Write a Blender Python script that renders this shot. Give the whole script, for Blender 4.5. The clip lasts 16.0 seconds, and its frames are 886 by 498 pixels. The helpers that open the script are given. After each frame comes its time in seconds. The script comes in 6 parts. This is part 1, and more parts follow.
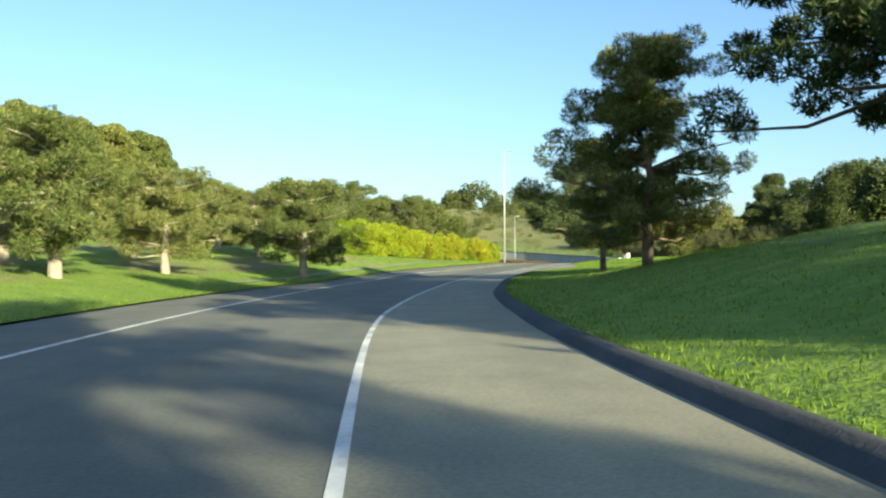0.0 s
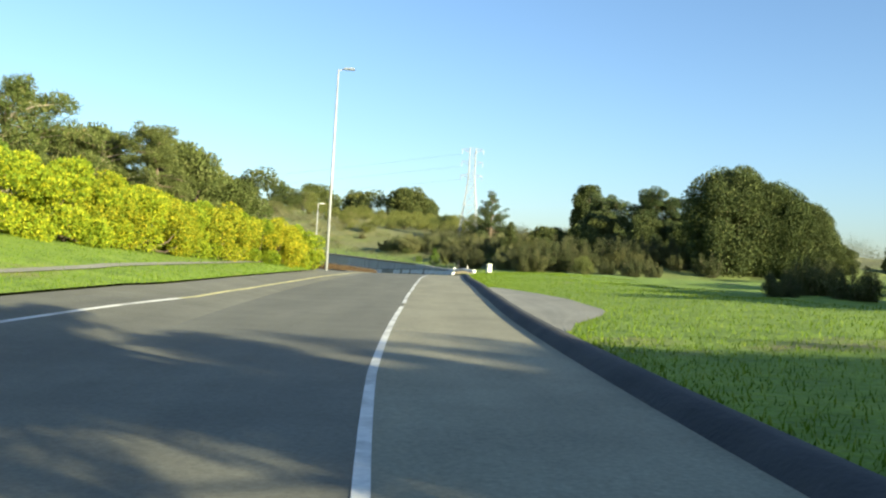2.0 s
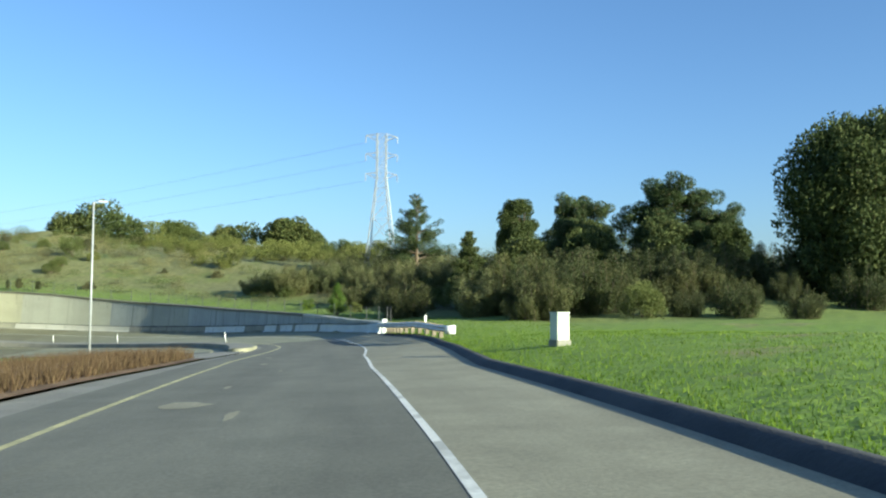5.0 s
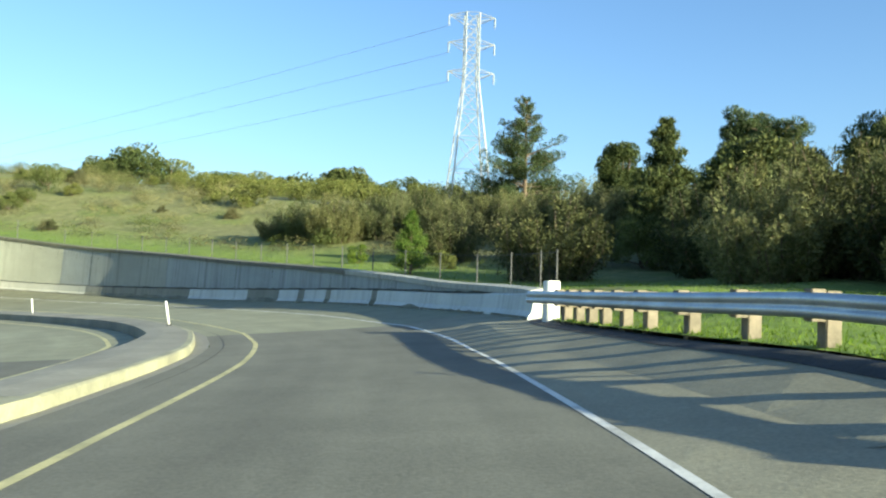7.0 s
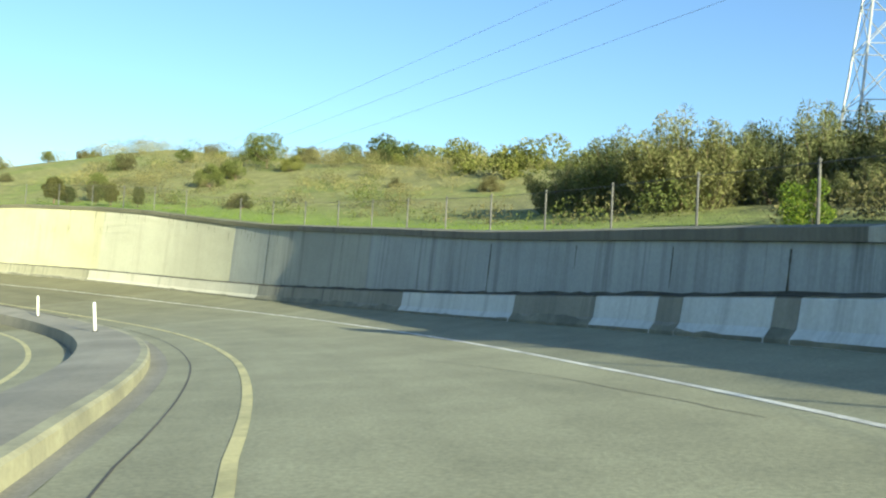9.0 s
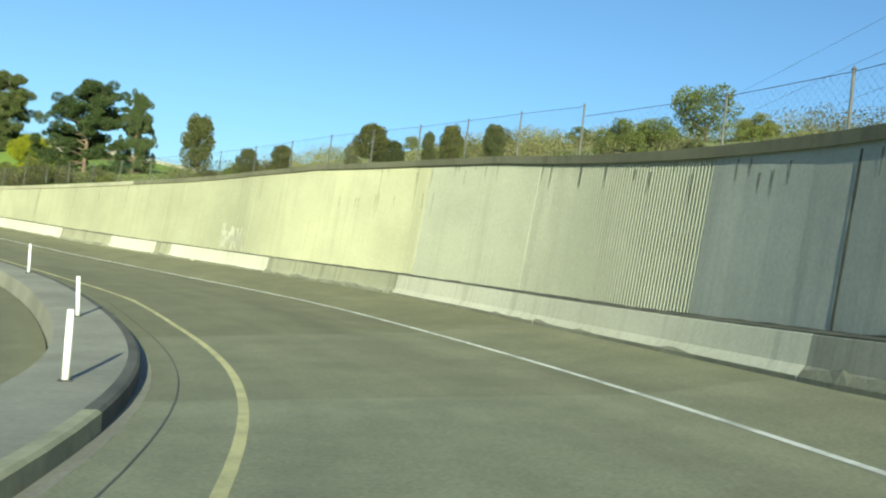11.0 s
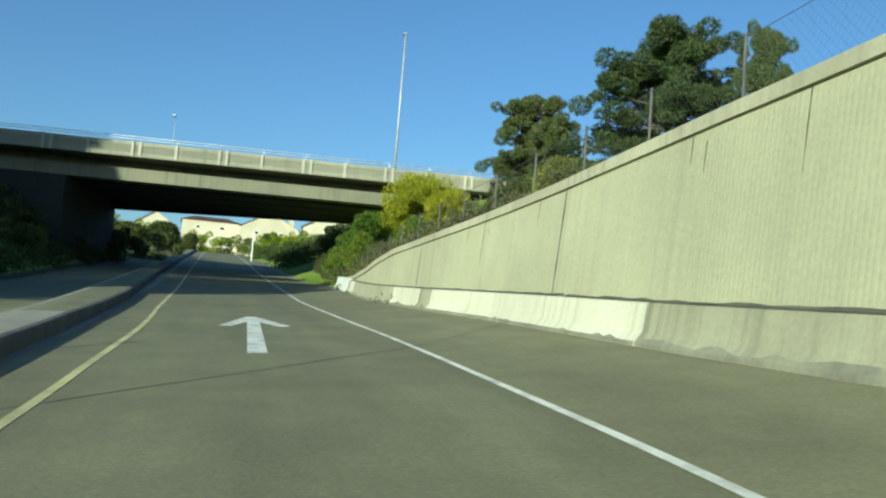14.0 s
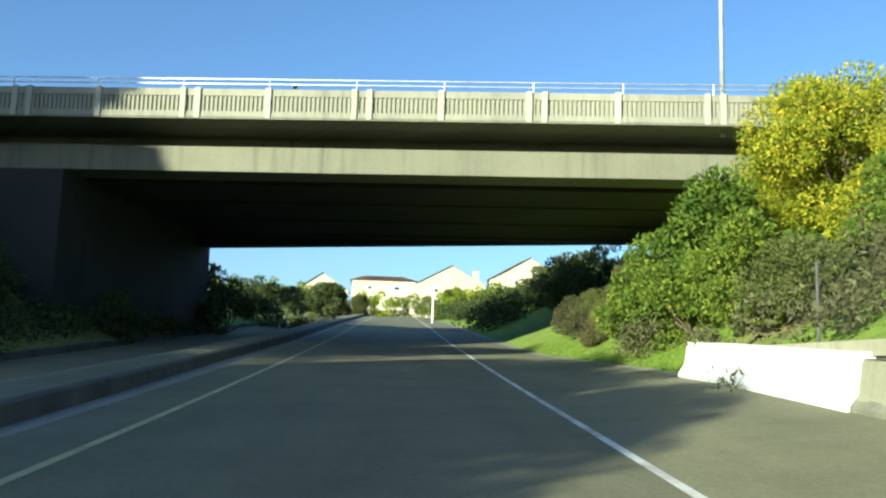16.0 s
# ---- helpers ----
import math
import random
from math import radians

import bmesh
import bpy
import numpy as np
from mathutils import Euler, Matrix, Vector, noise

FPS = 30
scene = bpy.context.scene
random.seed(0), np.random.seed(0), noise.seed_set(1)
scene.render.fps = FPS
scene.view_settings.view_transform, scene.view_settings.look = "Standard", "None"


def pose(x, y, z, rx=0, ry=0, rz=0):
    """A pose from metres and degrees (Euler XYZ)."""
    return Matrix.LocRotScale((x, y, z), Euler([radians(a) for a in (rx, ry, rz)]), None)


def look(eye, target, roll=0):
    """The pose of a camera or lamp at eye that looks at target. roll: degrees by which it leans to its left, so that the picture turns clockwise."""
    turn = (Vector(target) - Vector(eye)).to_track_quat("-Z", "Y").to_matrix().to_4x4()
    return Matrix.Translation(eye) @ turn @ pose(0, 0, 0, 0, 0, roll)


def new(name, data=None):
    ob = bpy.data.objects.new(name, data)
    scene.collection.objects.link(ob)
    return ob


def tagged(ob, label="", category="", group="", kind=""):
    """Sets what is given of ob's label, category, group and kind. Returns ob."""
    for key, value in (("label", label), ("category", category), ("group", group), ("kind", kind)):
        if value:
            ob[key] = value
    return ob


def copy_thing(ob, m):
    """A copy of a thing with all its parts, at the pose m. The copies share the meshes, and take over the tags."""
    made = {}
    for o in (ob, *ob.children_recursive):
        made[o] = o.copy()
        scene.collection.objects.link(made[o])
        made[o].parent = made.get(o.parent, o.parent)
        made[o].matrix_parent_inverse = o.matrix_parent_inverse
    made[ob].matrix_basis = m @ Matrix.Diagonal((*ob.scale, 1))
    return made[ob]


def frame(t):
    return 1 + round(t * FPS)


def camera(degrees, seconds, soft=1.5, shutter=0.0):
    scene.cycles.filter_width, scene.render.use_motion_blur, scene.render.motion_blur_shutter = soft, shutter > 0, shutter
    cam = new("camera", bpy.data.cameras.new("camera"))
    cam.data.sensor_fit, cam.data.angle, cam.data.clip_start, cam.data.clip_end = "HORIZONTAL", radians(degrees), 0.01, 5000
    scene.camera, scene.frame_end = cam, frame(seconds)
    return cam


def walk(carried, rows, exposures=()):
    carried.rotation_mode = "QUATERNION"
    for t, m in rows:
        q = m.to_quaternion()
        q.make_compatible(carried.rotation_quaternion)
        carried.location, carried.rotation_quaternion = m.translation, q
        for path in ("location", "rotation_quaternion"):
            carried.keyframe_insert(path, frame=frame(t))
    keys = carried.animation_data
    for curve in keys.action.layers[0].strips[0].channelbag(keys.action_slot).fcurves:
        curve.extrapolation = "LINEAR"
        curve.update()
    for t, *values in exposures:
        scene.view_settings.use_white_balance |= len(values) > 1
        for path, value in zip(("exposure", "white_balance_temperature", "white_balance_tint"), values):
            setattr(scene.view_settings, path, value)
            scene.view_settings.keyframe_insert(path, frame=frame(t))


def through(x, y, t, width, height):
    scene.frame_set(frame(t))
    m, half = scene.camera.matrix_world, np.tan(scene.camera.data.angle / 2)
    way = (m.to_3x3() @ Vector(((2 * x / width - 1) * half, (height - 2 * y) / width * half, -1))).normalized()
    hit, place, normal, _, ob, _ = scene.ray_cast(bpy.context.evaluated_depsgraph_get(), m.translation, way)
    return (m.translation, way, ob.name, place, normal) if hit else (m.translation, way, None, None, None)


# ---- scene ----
cam = camera(54.0, 16.0, soft=2.2)
PATH = [
    (0, (1.172, -0.079, 1.349), (1.013, 9.919, 1.433), -0.18),
    (0.5, (0.110, 10.131, 1.256), (0.621, 20.117, 1.368), -0.95),
    (1, (-0.254, 20.398, 1.045), (0.868, 30.334, 1.124), -1.25),
    (1.5, (0.062, 30.025, 1.262), (1.757, 39.880, 1.315), 1.60),
    (2, (0.907, 40.805, 1.373), (3.253, 50.524, 1.550), 3.45),
    (2.5, (2.165, 50.567, 1.452), (5.015, 60.146, 1.801), 3.17),
    (3, (4.021, 61.303, 1.462), (7.274, 70.745, 1.975), 5.49),
    (3.5, (6.025, 71.339, 1.528), (9.531, 80.683, 2.160), 5.85),
    (4.25, (9.304, 85.215, 1.711), (12.931, 94.506, 2.434), 3.11),
    (5, (12.885, 98.948, 1.801), (16.469, 108.259, 2.475), 0.25),
    (5.5, (15.425, 108.727, 1.702), (18.967, 118.064, 2.244), 0.42),
    (6, (18.085, 119.078, 1.464), (21.580, 128.442, 1.796), 2.44),
    (6.5, (19.805, 127.046, 1.344), (23.052, 136.501, 1.616), 1.71),
    (7, (21.382, 135.214, 1.119), (24.337, 144.763, 1.408), 1.64),
    (7.5, (22.700, 142.637, 0.853), (25.199, 152.314, 1.181), 3.29),
    (8, (23.769, 150.650, 0.630), (25.381, 160.513, 0.996), 2.51),
    (8.5, (23.991, 157.126, 0.457), (24.866, 167.081, 0.815), 2.87),
    (9, (23.625, 164.149, 0.273), (23.633, 174.144, 0.595), 2.77),
    (9.5, (22.813, 170.840, 0.211), (21.801, 180.784, 0.524), 4.84),
    (10, (21.202, 177.657, 0.061), (19.129, 187.434, 0.384), 6.17),
    (10.75, (17.336, 188.000, -0.311), (13.644, 197.286, 0.062), 6.82),
    (11.5, (12.213, 197.359, -0.669), (7.008, 205.886, -0.212), 6.47),
    (12, (8.366, 202.427, -0.796), (2.278, 210.343, -0.268), 6.04),
    (12.5, (4.201, 206.496, -0.824), (-2.662, 213.744, -0.212), 5.46),
    (13, (-1.351, 210.572, -0.733), (-8.925, 217.066, -0.053), 5.61),
    (13.5, (-8.025, 214.873, -0.612), (-16.221, 220.549, 0.170), 5.82),
    (14, (-16.075, 218.943, -0.293), (-24.783, 223.795, 0.507), 4.42),
    (14.5, (-24.529, 222.138, 0.010), (-33.620, 226.194, 0.962), 4.79),
    (15, (-31.297, 224.172, 0.173), (-40.649, 227.539, 1.276), 3.40),
    (15.5, (-40.789, 226.812, 0.625), (-50.253, 229.790, 1.872), 1.73),
    (16, (-50.570, 229.339, 1.144), (-60.028, 232.291, 2.502), 1.65),
]
EXPOSURES = [(0, 1.6, 6600, 7), (1.5, 1.6, 6800, 9), (2, 1.57, 6800, 9), (2.5, 1.55, 6550, 6), (5.5, 1.2, 5800, 6), (7, 1.55, 6250, 5), (9.5, 1.6, 6450, 3), (12, 0.72, 5750, -5), (14.5, 0.66, 5500, -4), (15, 0.68, 5400, -2), (15.5, 0.98, 5400, 0), (16, 1.3, 5850, 4)]

walk(cam, [(t, look(eye, target, roll)) for t, eye, target, roll in PATH], EXPOSURES)

# ---- daylight ----
ELEVATION = radians(15)
SUN = Vector((0.54, -0.842, 0.0)).normalized() * math.cos(ELEVATION) + Vector((0, 0, math.sin(ELEVATION)))
world = bpy.data.worlds.new("sky")
scene.world = world
world.use_nodes = True
wn = world.node_tree.nodes
sky = wn.new("ShaderNodeTexSky")
sky.sky_type = "NISHITA"
sky.sun_disc = False
sky.sun_elevation = ELEVATION
sky.sun_rotation = math.atan2(SUN.x, SUN.y)
sky.air_density, sky.dust_density, sky.ozone_density = 1.0, 1.2, 4.0
wn["Background"].inputs["Strength"].default_value = 0.09
world.node_tree.links.new(sky.outputs["Color"], wn["Background"].inputs["Color"])
sun_data = bpy.data.lights.new("sun", "SUN")
sun_data.energy, sun_data.angle, sun_data.color = 5.0, radians(0.6), (1.0, 0.93, 0.66)
sun = new("sun", sun_data)
sun.rotation_euler = SUN.to_track_quat("Z", "Y").to_euler()


# ---- materials ----
def material(name, rough=0.8, metal=0.0):
    m = bpy.data.materials.new(name)
    m.use_nodes = True
    b = m.node_tree.nodes["Principled BSDF"]
    b.inputs["Roughness"].default_value, b.inputs["Metallic"].default_value = rough, metal
    return m, m.node_tree.nodes, m.node_tree.links, b


def noise_node(nodes, links, vec, scale, detail=4.0, rough=0.6):
    n = nodes.new("ShaderNodeTexNoise")
    n.inputs["Scale"].default_value, n.inputs["Detail"].default_value, n.inputs["Roughness"].default_value = scale, detail, rough
    if vec is not None:
        links.new(vec, n.inputs["Vector"])
    return n.outputs["Fac"]


def ramp(nodes, links, fac, stops):
    r = nodes.new("ShaderNodeValToRGB")
    while len(r.color_ramp.elements) < len(stops):
        r.color_ramp.elements.new(0.5)
    for e, (p, c) in zip(r.color_ramp.elements, stops):
        e.position, e.color = p, (*c, 1)
    links.new(fac, r.inputs["Fac"])
    return r.outputs["Color"]


def mixed(nodes, links, fac, a, b, how="MIX"):
    x = nodes.new("ShaderNodeMix")
    x.data_type, x.blend_type = "RGBA", how
    if isinstance(fac, (int, float)):
        x.inputs[0].default_value = fac
    else:
        links.new(fac, x.inputs[0])
    for k, v in ((6, a), (7, b)):
        if isinstance(v, tuple):
            x.inputs[k].default_value = (*v, 1)
        else:
            links.new(v, x.inputs[k])
    return x.outputs[2]


def scaled(nodes, links, vec, sx, sy, sz):
    n = nodes.new("ShaderNodeVectorMath")
    n.operation = "MULTIPLY"
    n.inputs[1].default_value = (sx, sy, sz)
    links.new(vec, n.inputs[0])
    return n.outputs[0]


def bumped(nodes, links, bsdf, height, strength, distance=0.02):
    n = nodes.new("ShaderNodeBump")
    n.inputs["Strength"].default_value, n.inputs["Distance"].default_value = strength, distance
    links.new(height, n.inputs["Height"])
    links.new(n.outputs["Normal"], bsdf.inputs["Normal"])


def surface(name, stops, big=0.15, fine=8.0, rough=0.85, bump=0.4, metal=0.0, spread=0.25, world_space=True, dark=0.6):
    """Two scales of variation: broad patches through stops, fine grain over it."""
    m, n, l, b = material(name, rough, metal)
    vec = (n.new("ShaderNodeNewGeometry").outputs["Position"] if world_space else n.new("ShaderNodeTexCoord").outputs["Object"])
    broad = noise_node(n, l, vec, big, 5, 0.6)
    grain = noise_node(n, l, vec, fine, 4, 0.65)
    col = ramp(n, l, broad, stops)
    g = ramp(n, l, grain, [(0.25, (dark,) * 3), (0.75, (1.15, 1.15, 1.15))])
    l.new(mixed(n, l, spread * 2, col, mixed(n, l, 1.0, col, g, "MULTIPLY")), b.inputs["Base Color"])
    bumped(n, l, b, grain, bump)
    return m


def asphalt_material(name, lo, hi, tracks=True):
    m, n, l, b = material(name, 0.88)
    uv = n.new("ShaderNodeUVMap").outputs["UV"]
    pos = n.new("ShaderNodeNewGeometry").outputs["Position"]
    patches = noise_node(n, l, scaled(n, l, uv, 0.05, 0.5, 1), 1.6, 5, 0.6)
    grain = noise_node(n, l, pos, 22, 3, 0.7)
    blot = noise_node(n, l, pos, 0.7, 5, 0.62)
    col = ramp(n, l, patches, [(0.3, lo), (0.7, hi)])
    col = mixed(n, l, 0.5, col, mixed(n, l, 1.0, col, ramp(n, l, grain, [(0.3, (0.55,) * 3), (0.7, (1.35,) * 3)]), "MULTIPLY"))
    col = mixed(n, l, 0.5, col, mixed(n, l, 1.0, col, ramp(n, l, blot, [(0.38, (0.78,) * 3), (0.62, (1.2,) * 3)]), "MULTIPLY"))
    l.new(col, b.inputs["Base Color"])
    bumped(n, l, b, grain, 0.35, 0.01)
    return m


def concrete_material(name, lo, hi, stain, streak=0.5, stain_amount=0.7):
    """Cast concrete with streaks that run down it, after uv (metres along, metres up)."""
    m, n, l, b = material(name, 0.9)
    uv = n.new("ShaderNodeUVMap").outputs["UV"]
    pos = n.new("ShaderNodeNewGeometry").outputs["Position"]
    broad = noise_node(n, l, scaled(n, l, uv, 0.22, 0.3, 1), 1.0, 5, 0.6)
    down = noise_node(n, l, scaled(n, l, uv, 1.9, 0.09, 1), 1.6, 5, 0.62)
    grain = noise_node(n, l, pos, 14, 4, 0.65)
    col = ramp(n, l, broad, [(0.32, lo), (0.68, hi)])
    where = noise_node(n, l, scaled(n, l, uv, 0.35, 0.05, 1), 1.3, 3, 0.5)
    mask = mixed(n, l, 1.0, ramp(n, l, down, [(0.46, (0, 0, 0)), (0.48 + 0.24 * (1.2 - streak), (1, 1, 1))]), ramp(n, l, where, [(0.42, (0.08,) * 3), (0.6, (1, 1, 1))]), "MULTIPLY")
    mm = n.new("ShaderNodeMath")
    mm.operation = "MULTIPLY"
    mm.inputs[1].default_value = stain_amount
    l.new(mask, mm.inputs[0])
    col = mixed(n, l, mm.outputs[0], col, stain)
    col = mixed(n, l, 0.35, col, mixed(n, l, 1.0, col, ramp(n, l, grain, [(0.3, (0.7,) * 3), (0.7, (1.2,) * 3)]), "MULTIPLY"))
    l.new(col, b.inputs["Base Color"])
    bumped(n, l, b, grain, 0.35, 0.012)
    return m


def leaf_material(name, stops, through=0.3, hue=0.0):
    """Leaves: each one its own shade, each plant a little apart from the next."""
    m, n, l, b = material(name, 0.7)
    b.inputs["Specular IOR Level"].default_value = 0.12
    each = n.new("ShaderNodeNewGeometry").outputs["Random Per Island"]
    plant = n.new("ShaderNodeObjectInfo").outputs["Random"]
    col = ramp(n, l, each, stops)
    tint = ramp(n, l, plant, [(0.0, (0.72, 0.78, 0.7)), (0.5, (1.0, 1.0, 1.0)), (1.0, (1.2, 1.1, 0.95))])
    col = mixed(n, l, 1.0, col, tint, "MULTIPLY")
    l.new(col, b.inputs["Base Color"])
    t = n.new("ShaderNodeBsdfTranslucent")
    l.new(col, t.inputs["Color"])
    mix = n.new("ShaderNodeMixShader")
    mix.inputs[0].default_value = through
    l.new(b.outputs[0], mix.inputs[1])
    l.new(t.outputs[0], mix.inputs[2])
    l.new(mix.outputs[0], n["Material Output"].inputs["Surface"])
    return m


ASPHALT = asphalt_material("lane_asphalt", (0.108, 0.108, 0.083), (0.157, 0.157, 0.12))
SHOULDER = asphalt_material("shoulder_asphalt", (0.21, 0.2, 0.138), (0.275, 0.26, 0.178))
ASPHALT_PALE = asphalt_material("worn_pale_asphalt", (0.2, 0.204, 0.134), (0.262, 0.267, 0.176))
ASPHALT_DARK = asphalt_material("olive_grey_asphalt", (0.122, 0.12, 0.067), (0.172, 0.168, 0.095))
ASPHALT_WORN = asphalt_material("worn_grey_asphalt", (0.176, 0.178, 0.112), (0.234, 0.236, 0.15))
ASPHALT_MID = asphalt_material("mid_grey_asphalt", (0.15, 0.15, 0.09), (0.204, 0.204, 0.123))
SHOULDER_DARK = asphalt_material("olive_shoulder_asphalt", (0.135, 0.132, 0.074), (0.185, 0.18, 0.1))
GUTTER = asphalt_material("gutter_concrete", (0.2, 0.195, 0.16), (0.27, 0.26, 0.21))
SEAM = surface("dark_seam", [(0.35, (0.05, 0.05, 0.048)), (0.65, (0.1, 0.098, 0.09))], 0.6, 14, 0.9, 0.5)
TAR = surface("dark_asphalt", [(0.35, (0.03, 0.032, 0.035)), (0.65, (0.06, 0.06, 0.06))], 0.6, 14, 0.9, 0.8)
WHITE_LINE = surface("worn_white_paint", [(0.38, (0.42, 0.42, 0.38)), (0.55, (0.72, 0.72, 0.66))], 1.2, 18, 0.7, 0.2)
YELLOW_LINE = surface("worn_yellow_paint", [(0.38, (0.37, 0.345, 0.17)), (0.58, (0.56, 0.51, 0.245))], 1.2, 18, 0.7, 0.2)
KERB_YELLOW = surface("faded_yellow_kerb", [(0.35, (0.22, 0.218, 0.15)), (0.62, (0.36, 0.352, 0.225))], 0.9, 12, 0.8, 0.3)
KERB_DARK = surface("shade_and_grime_kerb_concrete", [(0.35, (0.05, 0.05, 0.045)), (0.65, (0.1, 0.098, 0.085))], 0.9, 12, 0.9, 0.4)
GRIME = surface("mossy_grime", [(0.35, (0.045, 0.047, 0.038)), (0.65, (0.1, 0.1, 0.078))], 1.6, 14, 0.95, 0.5)
DRIP = surface("drip_grime", [(0.35, (0.11, 0.112, 0.08)), (0.65, (0.17, 0.17, 0.12))], 1.6, 14, 0.95, 0.3)
BARRIER_GRIME = surface("barrier_grime", [(0.35, (0.14, 0.142, 0.105)), (0.65, (0.24, 0.238, 0.175))], 1.3, 12, 0.95, 0.5)
ISLAND = surface("island_concrete", [(0.35, (0.2, 0.195, 0.16)), (0.65, (0.29, 0.28, 0.225))], 0.5, 12, 0.9, 0.3)
WALL = concrete_material("wall_concrete", (0.288, 0.288, 0.192), (0.362, 0.36, 0.24), (0.17, 0.168, 0.125), 0.4, 0.35)
WALL_MID = concrete_material("pale_wall_concrete", (0.275, 0.284, 0.22), (0.345, 0.355, 0.275), (0.16, 0.163, 0.13), 0.4, 0.35)
WALL_GREY = concrete_material("grey_wall_concrete", (0.272, 0.29, 0.258), (0.352, 0.374, 0.335), (0.11, 0.115, 0.105), 0.55, 0.55)
PATCH = surface("pale_wall_paint", [(0.42, (0.36, 0.355, 0.27)), (0.56, (0.5, 0.49, 0.39))], 0.9, 9, 0.85, 0.2)
WALL_STAINED = concrete_material("stained_wall_concrete", (0.27, 0.3, 0.3), (0.37, 0.41, 0.41), (0.08, 0.087, 0.087), 0.7, 0.7)
COPING = concrete_material("coping_concrete", (0.12, 0.118, 0.095), (0.2, 0.195, 0.155), (0.05, 0.05, 0.042), 0.7, 0.7)
COPING_GREY = concrete_material("grey_coping_concrete", (0.34, 0.34, 0.3), (0.5, 0.5, 0.44), (0.12, 0.12, 0.1), 0.6, 0.7)
COPING_OLIVE = concrete_material("olive_coping_concrete", (0.1, 0.1, 0.065), (0.17, 0.168, 0.11), (0.05, 0.05, 0.038), 0.6, 0.7)
COPING_PALE = concrete_material("pale_coping_concrete", (0.27, 0.262, 0.185), (0.39, 0.375, 0.27), (0.13, 0.13, 0.095), 0.6, 0.6)
BARRIER_GREY = concrete_material("mossy_barrier_concrete", (0.2, 0.2, 0.165), (0.32, 0.315, 0.255), (0.06, 0.06, 0.05), 0.6, 0.7)
BARRIER_WHITE = concrete_material("painted_barrier", (0.5, 0.525, 0.5), (0.64, 0.67, 0.64), (0.2, 0.215, 0.205), 0.5, 0.6)
BARRIER_PALE = concrete_material("faded_barrier_paint", (0.44, 0.43, 0.34), (0.56, 0.55, 0.44), (0.24, 0.235, 0.18), 0.5, 0.6)
BARRIER_DULL = concrete_material("dirty_barrier_concrete", (0.24, 0.238, 0.165), (0.34, 0.335, 0.235), (0.1, 0.1, 0.075), 0.6, 0.7)
BRIDGE = concrete_material("bridge_concrete", (0.145, 0.147, 0.105), (0.2, 0.2, 0.142), (0.08, 0.08, 0.065), 0.5, 0.6)
PARAPET = concrete_material("parapet_concrete", (0.22, 0.22, 0.17), (0.3, 0.295, 0.225), (0.11, 0.11, 0.09), 0.5, 0.5)
# Near-black base colour puts the deep shade under the deck into the concrete.
SOFFIT = concrete_material("shade_dark_bridge_concrete", (0.02, 0.019, 0.017), (0.034, 0.033, 0.028), (0.015, 0.015, 0.013), 0.5, 0.5)
BRIDGE_PALE = concrete_material("bridge_post_concrete", (0.32, 0.32, 0.26), (0.42, 0.41, 0.33), (0.2, 0.2, 0.17), 0.4, 0.4)
STEEL = surface("galvanised_steel", [(0.35, (0.4, 0.42, 0.43)), (0.65, (0.56, 0.58, 0.58))], 1.5, 30, 0.45, 0.1, 0.75)
PALE_STEEL = surface("pale_tower_steel", [(0.35, (0.34, 0.36, 0.36)), (0.65, (0.46, 0.48, 0.48))], 1.5, 30, 0.55, 0.1, 0.3)
FENCE_STEEL = surface("dull_fence_steel", [(0.35, (0.07, 0.074, 0.076)), (0.65, (0.13, 0.13, 0.125))], 1.5, 30, 0.7, 0.1, 0.3)
WOOD = surface("weathered_timber", [(0.35, (0.15, 0.13, 0.09)), (0.65, (0.25, 0.21, 0.15))], 2.5, 25, 0.9, 0.5)
PAINT = surface("white_enamel", [(0.35, (0.68, 0.69, 0.66)), (0.65, (0.8, 0.8, 0.77))], 1.8, 25, 0.5, 0.1, spread=0.1)
BOX_GREEN = surface("pale_cabinet_paint", [(0.35, (0.5, 0.54, 0.45)), (0.65, (0.62, 0.65, 0.55))], 1.8, 25, 0.55, 0.1, spread=0.1)
BARK = surface("bark", [(0.35, (0.09, 0.065, 0.045)), (0.65, (0.2, 0.15, 0.1))], 2.0, 16, 0.95, 1.0, world_space=False)
BARK_PALE = surface("pale_bark", [(0.35, (0.24, 0.2, 0.15)), (0.65, (0.38, 0.33, 0.25))], 2.0, 16, 0.95, 1.0, world_space=False)
PINE = leaf_material("pine_needles", [(0.0, (0.066, 0.09, 0.028)), (0.6, (0.132, 0.162, 0.046)), (0.92, (0.21, 0.225, 0.075)), (1.0, (0.3, 0.22, 0.125))], 0.22)
GREEN_PINE = leaf_material("young_pine_needles", [(0.0, (0.06, 0.11, 0.022)), (0.6, (0.12, 0.2, 0.036)), (1.0, (0.24, 0.3, 0.06))], 0.3)
PINE_DARK = leaf_material("dark_pine_needles", [(0.0, (0.032, 0.055, 0.024)), (0.6, (0.068, 0.098, 0.036)), (0.92, (0.125, 0.15, 0.06)), (1.0, (0.21, 0.16, 0.09))], 0.18)
CYPRESS = leaf_material("dark_cypress_leaves", [(0.0, (0.038, 0.055, 0.02)), (0.7, (0.078, 0.1, 0.033)), (1.0, (0.14, 0.155, 0.055))], 0.18)
OAK = leaf_material("olive_leaves", [(0.0, (0.085, 0.11, 0.032)), (0.7, (0.135, 0.16, 0.048)), (1.0, (0.19, 0.2, 0.075))], 0.28)
GREY_BRUSH = leaf_material("grey_brush_leaves", [(0.0, (0.065, 0.07, 0.034)), (0.6, (0.102, 0.104, 0.05)), (1.0, (0.16, 0.152, 0.076))], 0.22)
